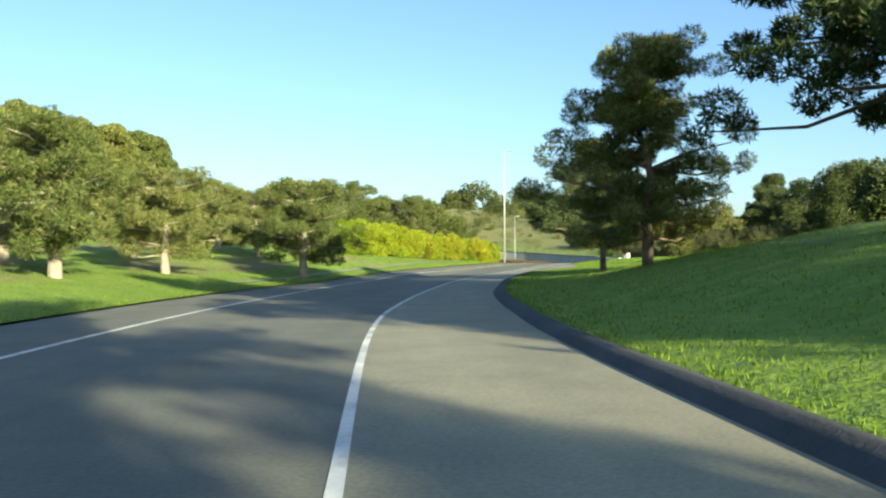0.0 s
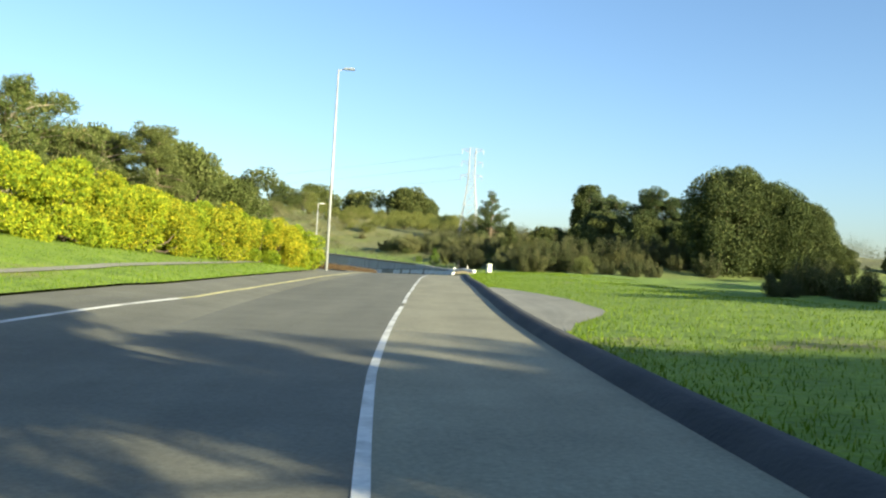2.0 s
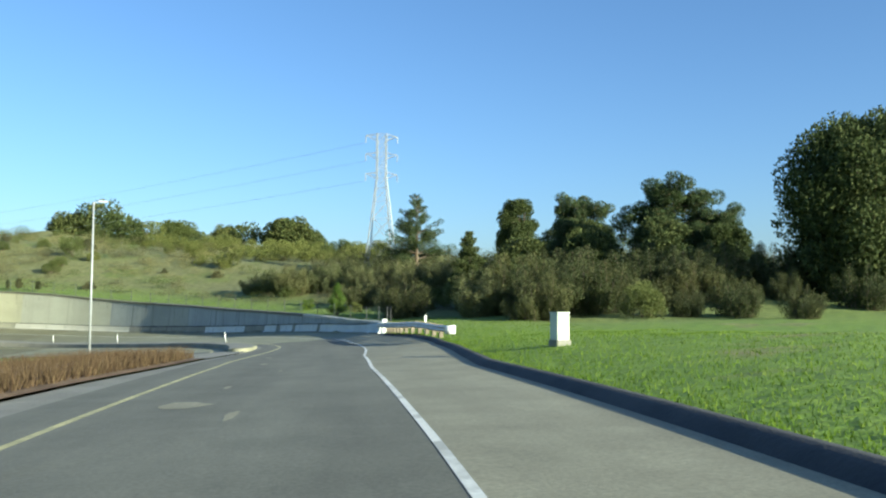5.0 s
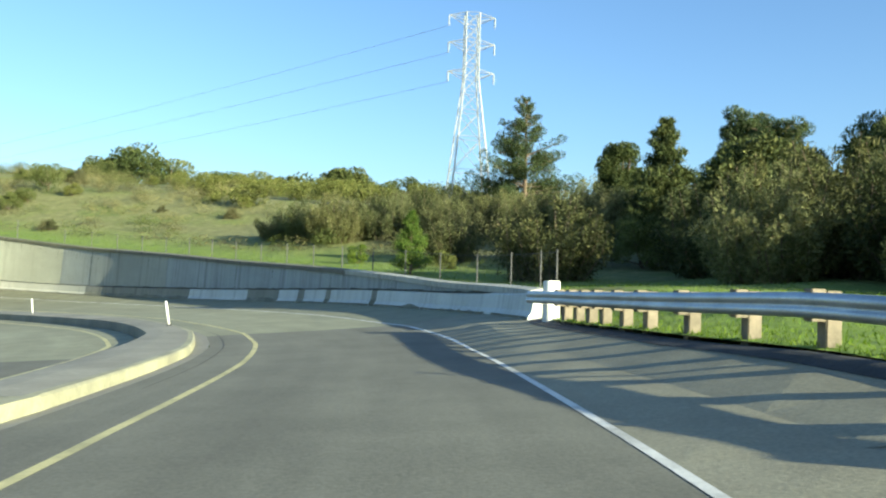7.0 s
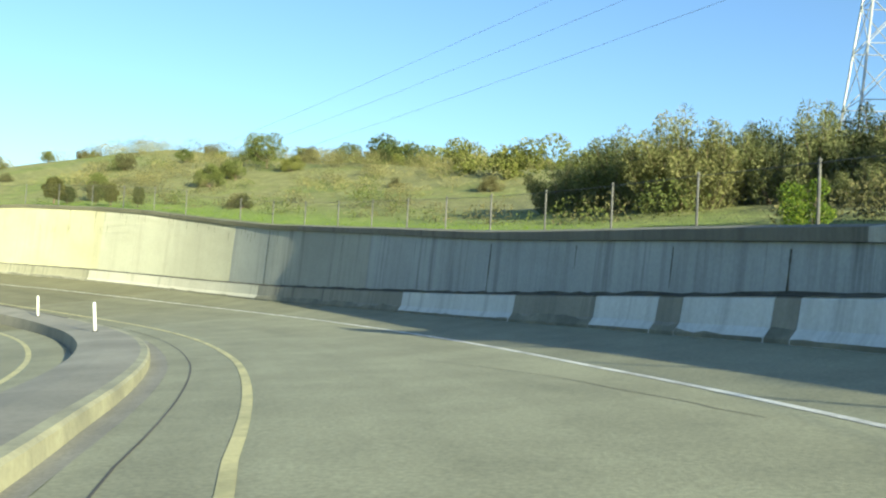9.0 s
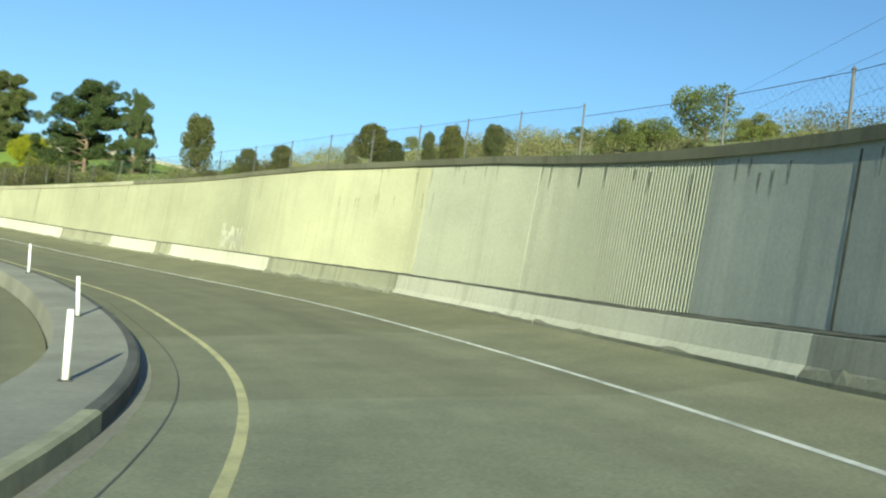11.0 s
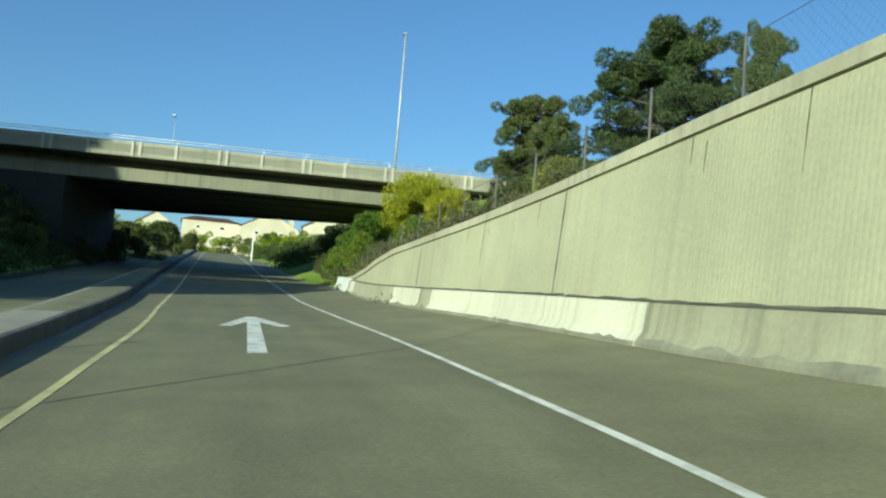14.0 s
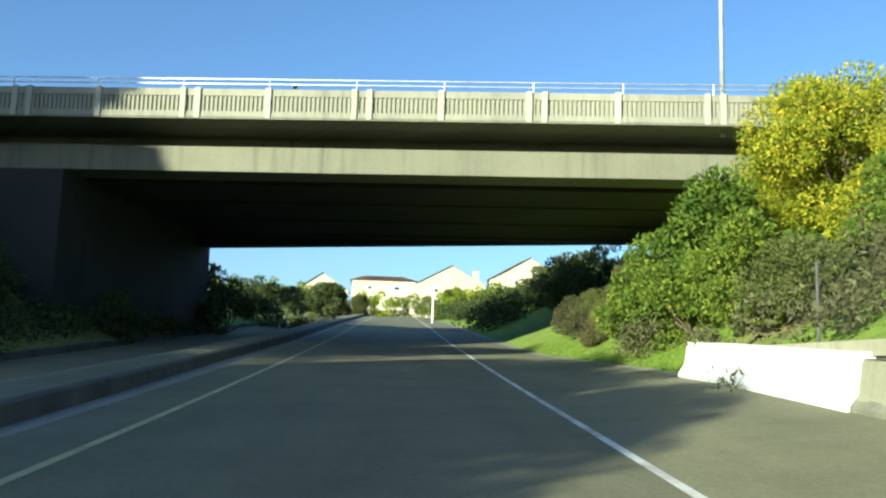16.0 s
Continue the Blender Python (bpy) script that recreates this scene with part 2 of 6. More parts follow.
PALE_BRUSH = leaf_material("pale_olive_brush_leaves", [(0.0, (0.1, 0.118, 0.048)), (0.6, (0.165, 0.182, 0.078)), (1.0, (0.25, 0.25, 0.12))], 0.32)
THICKET = leaf_material("dark_thicket_leaves", [(0.0, (0.042, 0.054, 0.023)), (0.6, (0.08, 0.094, 0.038)), (1.0, (0.14, 0.146, 0.064))], 0.25)
TAN_SCRUB = leaf_material("tan_scrub_leaves", [(0.0, (0.2, 0.19, 0.085)), (0.6, (0.27, 0.25, 0.11)), (1.0, (0.34, 0.31, 0.15))], 0.3)
YELLOW_BUSH = leaf_material("yellow_green_leaves", [(0.0, (0.1, 0.16, 0.018)), (0.45, (0.24, 0.29, 0.022)), (0.8, (0.42, 0.4, 0.028)), (1.0, (0.56, 0.45, 0.036))], 0.35)
LIME_BUSH = leaf_material("lime_green_leaves", [(0.0, (0.1, 0.17, 0.02)), (0.5, (0.22, 0.31, 0.025)), (1.0, (0.42, 0.43, 0.03))], 0.35)
GREEN_BUSH = leaf_material("fresh_green_leaves", [(0.0, (0.06, 0.105, 0.018)), (0.7, (0.125, 0.19, 0.028)), (1.0, (0.25, 0.29, 0.045))], 0.32)
GRASS_BLADE = leaf_material("grass_blades", [(0.0, (0.08, 0.145, 0.01)), (0.7, (0.155, 0.245, 0.018)), (1.0, (0.26, 0.32, 0.05))], 0.4)
DRY_BLADE = leaf_material("dry_weed_blades", [(0.0, (0.085, 0.055, 0.032)), (0.7, (0.15, 0.095, 0.055)), (1.0, (0.24, 0.17, 0.09))], 0.3)
ROOF = surface("roof_tile", [(0.35, (0.16, 0.09, 0.065)), (0.65, (0.24, 0.145, 0.1))], 0.5, 6, 0.9, 0.4)
STUCCO = surface("cream_stucco", [(0.35, (0.47, 0.42, 0.31)), (0.65, (0.56, 0.51, 0.39))], 0.2, 8, 0.9, 0.2, spread=0.1)
PANE, _n, _l, _b = material("dark_window_glass", 0.08)
_b.inputs["Base Color"].default_value = (0.05, 0.07, 0.09, 1)
WIRE, _n, _l, _b = material("wire", 0.5, 0.6)
_b.inputs["Base Color"].default_value = (0.3, 0.33, 0.36, 1)


def ground_material():
    """Lush grass by the road, brown brush and dry grass up the hill, after the vertex layer 'dry'."""
    m, n, l, b = material("ground_cover", 0.95)
    pos = n.new("ShaderNodeNewGeometry").outputs["Position"]
    dry = n.new("ShaderNodeVertexColor")
    dry.layer_name = "dry"
    patch = noise_node(n, l, pos, 0.11, 6, 0.62)
    tuft = noise_node(n, l, pos, 1.3, 5, 0.7)
    fine = noise_node(n, l, pos, 11, 4, 0.7)
    lush = ramp(n, l, tuft, [(0.25, (0.08, 0.145, 0.01)), (0.5, (0.15, 0.245, 0.016)), (0.75, (0.225, 0.31, 0.032))])
    hill = ramp(n, l, tuft, [(0.25, (0.085, 0.095, 0.034)), (0.5, (0.16, 0.163, 0.058)), (0.75, (0.285, 0.26, 0.118))])
    bare = ramp(n, l, tuft, [(0.3, (0.15, 0.1, 0.055)), (0.7, (0.3, 0.22, 0.12))])
    hill = mixed(n, l, ramp(n, l, patch, [(0.5, (0, 0, 0)), (0.64, (1, 1, 1))]), hill, ramp(n, l, tuft, [(0.3, (0.085, 0.12, 0.022)), (0.7, (0.165, 0.205, 0.042))]))
    lush = mixed(n, l, ramp(n, l, patch, [(0.6, (0, 0, 0)), (0.68, (0.8, 0.8, 0.8))]), lush, bare)
    sep = n.new("ShaderNodeSeparateColor")
    l.new(dry.outputs["Color"], sep.inputs[0])
    col = mixed(n, l, sep.outputs[0], lush, hill)
    col = mixed(n, l, sep.outputs[1], col, bare)
    col = mixed(n, l, 0.6, col, mixed(n, l, 1.0, col, ramp(n, l, fine, [(0.3, (0.45,) * 3), (0.7, (1.35,) * 3)]), "MULTIPLY"))
    l.new(col, b.inputs["Base Color"])
    bumped(n, l, b, tuft, 0.9, 0.15)
    return m


GROUND = ground_material()

# ---- the road's line: metres along, x, y, height, bank in degrees (left side down) ----
LINE = [
    (-80.0, 9.5, -79.5, 0.3, 0.0),
    (-40.0, 5.3, -40.0, 0.2, 0.0),
    (0.0, 1.17, -0.08, 0.12, 0.0),
    (20.5, -0.25, 20.40, 0.03, 0.0),
    (41.0, 0.91, 40.80, 0.15, 1.1),
    (61.7, 4.02, 61.30, 0.28, 1.5),
    (86.2, 9.30, 85.22, 0.49, 1.5),
    (110.5, 15.43, 108.73, 0.47, 1.5),
    (129.4, 19.80, 127.05, 0.10, 1.7),
    (145.2, 22.70, 142.64, -0.32, 2.2),
    (159.8, 23.99, 157.13, -0.72, 2.8),
    (173.6, 22.81, 170.84, -1.02, 4.0),
    (191.6, 17.34, 188.00, -1.61, 4.9),
    (208.7, 8.37, 202.43, -2.01, 5.8),
    (221.4, -1.35, 210.57, -1.86, 5.4),
    (238.4, -16.08, 218.94, -1.47, 4.7),
    (254.5, -31.30, 224.17, -0.89, 3.6),
    (274.4, -50.57, 229.34, -0.11, 1.7),
    (304.4, -79.6, 236.8, 1.5, 0.0),
    (364.4, -137.7, 251.7, 5.7, 0.0),
    (454.4, -224.9, 274.0, 11.4, 0.0),
    (604.4, -370.2, 311.0, 16.0, 0.0),
]
KNOT = np.array([r[0] for r in LINE])
VALUE = np.array([r[1:] for r in LINE])
TANGENT = np.gradient(VALUE, KNOT, axis=0)


def line(s):
    """x, y, height and bank at s metres along (cubic between the knots)."""
    s = np.atleast_1d(np.asarray(s, float))
    i = np.clip(np.searchsorted(KNOT, s) - 1, 0, len(KNOT) - 2)
    h = (KNOT[i + 1] - KNOT[i])[:, None]
    u = ((s - KNOT[i])[:, None] / h)
    return (2 * u**3 - 3 * u**2 + 1) * VALUE[i] + (u**3 - 2 * u**2 + u) * h * TANGENT[i] + (3 * u**2 - 2 * u**3) * VALUE[i + 1] + (u**3 - u**2) * h * TANGENT[i + 1]


DENSE_S = np.arange(-80, 604, 1.0)
DENSE = line(DENSE_S)
DIRECTION = np.gradient(DENSE[:, :2], axis=0)
DIRECTION /= np.linalg.norm(DIRECTION, axis=1)[:, None]


def edge(knots):
    """A function of s from pairs (s, value)."""
    a, b = zip(*knots)
    return lambda s: np.interp(s, a, b)


right_edge = edge([(-80, 2.5), (10, 2.75), (20, 2.8), (30, 2.45), (41, 2.5), (58, 3.1), (66, 3.45), (76, 3.65), (100, 3.55), (122, 3.52), (127, 3.95), (134, 4.7), (141, 5.3), (145, 5.32), (150, 5.2), (155, 5.45), (157, 5.62), (158.5, 6.05), (160, 6.3), (163, 6.85), (167, 7.05), (172, 6.8), (180, 6.38), (190, 6.2), (205, 6.15), (212, 6.4), (217, 6.65), (222, 6.75), (227, 6.45), (237, 5.85), (243, 5.25), (249, 4.93), (265, 4.72), (275, 4.75), (281, 5.15), (290, 5.85), (297, 6.1), (310, 5.5), (400, 5.0)])
left_edge = edge([(-80, -7.6), (16, -7.4), (30, -7.7), (41, -7.7), (50, -7.3), (57, -6.4), (63, -4.9), (76, -4.6), (84, -4.5), (89, -4.6), (92, -6.2), (95, -7.5), (108, -5.6), (120, -5.4), (134, -4.6), (148, -3.1), (157, -2.2), (165, -1.83), (175, -2.05), (182, -1.97), (190, -1.92), (205, -2.15), (217, -2.36), (226, -2.5), (232, -2.75), (238, -3.03), (245, -3.5), (250, -3.7), (258, -4.1), (270, -4.2), (280, -4.5), (300, -4.9), (400, -5.0)])
white_line = edge([(-80, -0.25), (20, -0.25), (30, -0.08), (41, 0.06), (50, 0.32), (63, 0.95), (72, 1.15), (83, 1.18), (105, 0.9), (123, 0.88), (132, 1.25), (141, 2.1), (150, 3.0), (158, 3.9), (164, 4.45), (170, 4.32), (178, 4.0), (190, 4.12), (215, 4.12), (219, 4.12), (222, 4.02), (226, 3.72), (231, 3.25), (236, 2.87), (242, 2.42), (248, 2.28), (252, 2.22), (260, 2.05), (275, 2.13), (285, 2.35), (310, 2.75), (400, 2.8)])
yellow_line = edge([(-80, -5.0), (30, -4.82), (40, -4.92), (52, -4.85), (57, -4.3), (61, -3.78), (66, -3.55), (75, -3.37), (92, -3.3), (122, -3.4), (130, -3.3), (138, -2.75), (146, -1.97), (154, -1.1), (160, -0.58), (165, -0.36), (173, -0.68), (182, -0.55), (190, -0.58), (200, -0.78), (216, -1.06), (222, -1.02), (226, -1.25), (230, -1.58), (236, -1.93), (242, -2.18), (250, -2.5), (265, -2.93), (275, -3.0), (310, -3.25), (400, -3.3)])
wall_height = edge([(157, 0.4), (160, 0.55), (163.5, 0.66), (168.5, 0.83), (176.4, 1.31), (180.6, 1.6), (188, 2.05), (196, 2.6), (205.7, 3.2), (211, 3.65), (217, 4.1), (222, 4.3), (228.5, 4.4), (233.5, 4.2), (243, 3.62), (249, 3.2), (255, 2.82), (261, 2.48), (271, 1.95), (278, 1.2), (284, 0.8), (289, 0.6), (292, 0.5)])
island_edge = edge([(148, -4.3), (157, -3.95), (165, -3.15), (180, -3.28), (200, -3.5), (230, -3.7), (240, -4.6), (255, -5.3), (280, -6.0), (400, -6.4)])
opposing_right = edge([(80, -7.8), (95, -8.0), (108, -8.6), (125, -9.2), (138, -7.2), (148, -4.6), (157, -4.0), (165, -3.2), (180, -3.33), (200, -3.55), (230, -3.75), (240, -4.65), (255, -5.35), (280, -6.05), (400, -6.45)])


def place(s, l, up=0.0):
    """World points at s along the road, l to its right and up above its surface."""
    s, l = np.broadcast_arrays(np.atleast_1d(np.asarray(s, float)), np.atleast_1d(np.asarray(l, float)))
    p = line(s)
    e = 0.25
    d = (line(s + e) - line(s - e))[:, :2]
    d /= np.linalg.norm(d, axis=1)[:, None]
    x, y = p[:, 0] + d[:, 1] * l, p[:, 1] - d[:, 0] * l
    z = p[:, 2] + np.tan(np.radians(p[:, 3])) * np.clip(l, -14, 9) + rise_out(s, l) + up
    return np.stack([x, y, z], 1)


def rise_out(s, l):
    """The outer shoulder turns up a little towards the wall, and the verge by the hedge stands higher."""
    w = np.interp(s, [120, 160, 290, 310], [0, 1, 1, 0])
    left = np.interp(s, [46, 64, 94, 110], [0, 1, 1, 0]) * np.clip((-l - 2.8) * 0.16, 0, 0.4)
    hump = np.interp(s, [139, 147, 159, 167], [0, 0.25, 0.23, 0]) * np.clip((l - 3.7) / 1.3, 0, 1)
    return w * np.clip((l - white_line(s)) * 0.09, 0, 0.28) + left + hump


def spot(s, l, up=0.0):
    return Vector(place(s, l, up)[0])


def heading(s):
    """Turn about z, in degrees, of a thing whose y axis runs along the road."""
    d = (line(s + 0.5) - line(s - 0.5))[0]
    return math.degrees(math.atan2(-d[0], d[1]))


def nearest(x, y):
    """Metres along and to the right of the road for arrays of x and y."""
    x, y = np.asarray(x, float).ravel(), np.asarray(y, float).ravel()
    s, l = np.empty_like(x), np.empty_like(x)
    for a in range(0, len(x), 4000):
        q = np.stack([x[a:a + 4000], y[a:a + 4000]], 1)
        far = ((q[:, None] - DENSE[None, :, :2]) ** 2).sum(-1)
        i = far.argmin(1)
        off = q - DENSE[i, :2]
        s[a:a + 4000] = DENSE_S[i] + (off * DIRECTION[i]).sum(1)
        l[a:a + 4000] = off[:, 0] * DIRECTION[i, 1] - off[:, 1] * DIRECTION[i, 0]
    return s, l


# rise of the ground beside the road, by metres from its edge
OUT = np.array([0, 2, 6, 12, 25, 45, 90, 200, 500.0])
RISE_S = np.array([-40, 22, 45, 70, 130, 150, 166, 200, 212, 225, 238, 250, 262, 275, 290, 304, 345, 420.0])
RISE_RIGHT = np.array([
    [0.1, 0.4, 1.7, 3.0, 3.6, 4, 4, 5, 8], [0.1, 0.35, 1.5, 2.5, 2.8, 3, 3, 4, 8], [0.1, 0.15, 0.35, 0.6, 0.8, 0.8, 1, 3, 8],
    [0.1, 0.15, 0.25, 0.3, 0.4, 0.6, 1, 3, 6], [0.1, 0.3, 0.5, 0.6, 0.7, 0.9, 2, 5, 8], [0.1, 0.15, 0.3, 0.5, 0.8, 1.5, 4, 6, 8],
    [0, 0.1, 0.3, 0.9, 2.4, 3.8, 5.5, 6, 8], [0, 0.1, 0.6, 2.0, 4.8, 6.2, 6.4, 6, 6], [0, 0.1, 0.6, 2.1, 5.6, 7.6, 8.4, 8.5, 9], [0, 0.1, 0.6, 2.2, 6.0, 8.0, 8.6, 9, 10],
    [0, 0.1, 0.7, 2.4, 6.4, 9.9, 10.6, 10.5, 11], [0, 0.1, 0.7, 2.4, 6.8, 11.5, 15.2, 13, 13], [0, 0.4, 1.2, 2.6, 6.0, 9.4, 12.5, 12, 12], [0, 0.7, 2.0, 3.4, 4.8, 5.6, 6, 7, 9], [0, 1.2, 3.6, 6, 7.5, 8, 8, 8, 9],
    [0, 1.0, 4.2, 7.6, 8.4, 8.6, 8.8, 9, 9], [0, 0.8, 2.2, 4, 6, 6, 6, 8, 12], [0, 0.2, 0.8, 1.5, 2, 3, 5, 8, 12]])
LEFT_S = np.array([-40, 40, 64, 84, 96, 112, 235, 270, 290, 304, 345, 420.0])
RISE_LEFT = np.array([
    [0.05, 0.2, 0.8, 1.3, 1.8, 2.5, 4, 8, 12], [0.05, 0.2, 0.8, 1.4, 2.0, 2.6, 4, 8, 12], [0.05, 0.3, 1.1, 1.8, 2.1, 2.3, 3, 6, 10], [0.05, 0.25, 0.6, 0.9, 1.2, 1.4, 2.2, 5, 10], [0.05, 0.1, 0.3, 0.5, 0.8, 1, 2, 5, 10],
    [0.02, 0, 0, 0, 0, 0, 0, 2, 4], [0.02, 0, 0, 0, 0, 0, 1, 3, 5], [0.02, 0.4, 1.4, 3, 5, 6, 7, 7, 7], [0, 0.8, 3, 6, 8, 8, 8, 8, 8],
    [0, 1.0, 4.2, 7.6, 8.4, 8.6, 8.8, 9, 9], [0, 0.6, 2, 4, 6, 6, 6, 8, 12], [0, 0.2, 0.8, 1.5, 2, 3, 5, 8, 12]])
island_top = edge([(200, 0.165), (214, 0.27), (300, 0.27)])
hedge_foot = edge([(30, -8.1), (56, -8.2), (64, -7.2), (70, -6.2), (77, -5.0), (84, -4.3), (89, -4.4)])
far_left = edge([(-80, -7.6), (16, -7.4), (30, -7.7), (41, -7.7), (50, -7.3), (57, -6.4), (63, -4.9), (76, -4.6), (84, -4.5), (89, -4.6), (92, -6.2), (96, -12.0), (125, -17), (150, -13), (165, -12.5), (255, -12.5), (285, -11.0), (400, -11.0)])


def blend(knots, table, s, u):
    """Bilinear reading of a table of rises."""
    i = np.clip(np.searchsorted(knots, s) - 1, 0, len(knots) - 2)
    w = np.clip((s - knots[i]) / (knots[i + 1] - knots[i]), 0, 1)
    w = w * w * (3 - 2 * w)
    j = np.clip(np.searchsorted(OUT, u) - 1, 0, len(OUT) - 2)
    v = np.clip((u - OUT[j]) / (OUT[j + 1] - OUT[j]), 0, 1)
    at = lambda a, b: table[a, b]
    return (1 - w) * ((1 - v) * at(i, j) + v * at(i, j + 1)) + w * ((1 - v) * at(i + 1, j) + v * at(i + 1, j + 1))


def wave(x, y):
    return 0.5 * np.sin(x * 0.21 + 1.3) * np.sin(y * 0.17 + 0.4) + 0.3 * np.sin(x * 0.53 + y * 0.31) + 0.2 * np.sin(x * 0.9 - y * 1.1)


def ground_height(s, l, x, y):
    """Height of the ground for arrays of s and l (x and y for its small waves)."""
    p = line(np.clip(s, -80, 604))
    bank = np.tan(np.radians(p[:, 3])) * np.clip(l, -14, 9)
    re, le = right_edge(s) + 0.35, far_left(s)
    walled = np.where((s > 158.0) & (s < 292.5), 1.0, 0.0)
    u = np.where(l > 0, l - re - walled * 0.9, le - l)
    ends = np.interp(s, [149, 158.0, 292.5, 297], [0, 1, 1, 0])
    begun = np.clip((s - 158.0) / 3, 0, 1) * np.where(s < 292.5, 1.0, 0.0)
    over = (wall_height(s) + 0.06) * np.maximum(begun, ends * np.clip((l - re - 1.1) / 1.4, 0, 1))
    rise = np.where(l > 0, over + blend(RISE_S, RISE_RIGHT, s, np.maximum(u, 0)), blend(LEFT_S, RISE_LEFT, s, np.maximum(u, 0)))
    out = np.where(u < 0, -0.5, rise + np.clip(u - 1, 0, 12) / 12 * 0.25 * wave(x, y) + np.clip(u - 25, 0, 60) / 60 * 2.2 * wave(x * 0.35, y * 0.35))
    return p[:, 2] + bank + rise_out(s, np.minimum(l, 7)) + out


def floor_at(x, y):
    s, l = nearest([x], [y])
    return float(ground_height(s, l, np.array([x]), np.array([y]))[0])


# ---- mesh helpers ----
def mesh_object(name, verts, faces, mat, parent=None, label="", uv=None, smooth=False):
    me = bpy.data.meshes.new(name)
    me.from_pydata([tuple(map(float, v)) for v in verts], [], faces)
    if uv is not None:
        layer = me.uv_layers.new(name="UVMap")
        idx = np.empty(len(me.loops), int)
        me.loops.foreach_get("vertex_index", idx)
        layer.data.foreach_set("uv", np.asarray(uv, float)[idx].ravel())
    for m in mat if isinstance(mat, (list, tuple)) else [mat]:
        me.materials.append(m)
    if smooth:
        me.polygons.foreach_set("use_smooth", np.ones(len(me.polygons), bool))
    me.update()
    ob = new(name, me)
    if parent is not None:
        ob.parent = parent
    if label:
        tagged(ob, label)
    return ob


def part(name, bm, mat, parent=None, label="", smooth=False):
    me = bpy.data.meshes.new(name)
    bm.to_mesh(me)
    bm.free()
    me.materials.append(mat)
    if smooth:
        me.polygons.foreach_set("use_smooth", np.ones(len(me.polygons), bool))
    ob = new(name, me)
    if parent is not None:
        ob.parent = parent
    if label:
        tagged(ob, label)
    return ob


def thing(name, label, category, group="", kind="", at=None):
    ob = tagged(new(name), label, category, group, kind)
    if at is not None:
        ob.matrix_basis = at
    return ob


def box(bm, lo, hi, m=None, bevel=0.0):
    lo, hi = Vector(lo), Vector(hi)
    made = bmesh.ops.create_cube(bm, size=1.0)["verts"]
    for v in made:
        v.co = Vector((lo[k] + (v.co[k] + 0.5) * (hi[k] - lo[k]) for k in range(3)))
    if bevel:
        edges = {e for v in made for e in v.link_edges}
        made = list({v for f in bmesh.ops.bevel(bm, geom=list(edges), offset=bevel, segments=2, affect="EDGES")["faces"] for v in f.verts} | {v for v in made if v.is_valid})
    if m is not None:
        bmesh.ops.transform(bm, matrix=m, verts=[v for v in made if v.is_valid])
    return made


def rod(bm, a, b, r0, r1=None, sides=8, caps=True):
    """A tapered rod from a to b."""
    a, b = Vector(a), Vector(b)
    r1 = r0 if r1 is None else r1
    made = bmesh.ops.create_cone(bm, cap_ends=caps, segments=sides, radius1=r0, radius2=r1, depth=(b - a).length)["verts"]
    m = Matrix.Translation((a + b) / 2) @ (b - a).to_track_quat("Z", "Y").to_matrix().to_4x4()
    bmesh.ops.transform(bm, matrix=m, verts=made)
    return made


def strip(s, profile, closed=False):
    """Sweeps a profile (l, up pairs; each a number or an array over s) along s. Gives verts, faces, uv."""
    n, k = len(s), len(profile)
    rows = [place(s, np.broadcast_to(l, s.shape), np.broadcast_to(u, s.shape)) for l, u in profile]
    verts = np.stack(rows, 1).reshape(-1, 3)
    around = np.cumsum([0] + [float(np.hypot(np.mean(profile[i + 1][0] - profile[i][0]), np.mean(np.asarray(profile[i + 1][1]) - profile[i][1]))) for i in range(k - 1)])
    uv = np.stack([np.repeat(s, k), np.tile(around, n)], 1)
    span = k if closed else k - 1
    faces = [(i * k + j, i * k + (j + 1) % k, (i + 1) * k + (j + 1) % k, (i + 1) * k + j) for i in range(n - 1) for j in range(span)]
    if closed:
        faces += [tuple(range(k))[::-1], tuple((n - 1) * k + j for j in range(k))]
    return verts, faces, uv


def ribbon(name, s, profile, mat, parent=None, label="", category="", kind="", closed=False, smooth=False):
    v, f, uv = strip(np.asarray(s, float), profile, closed)
    ob = mesh_object(name, v, f, mat, parent, "", uv, smooth)
    return tagged(ob, label, category, "", kind)

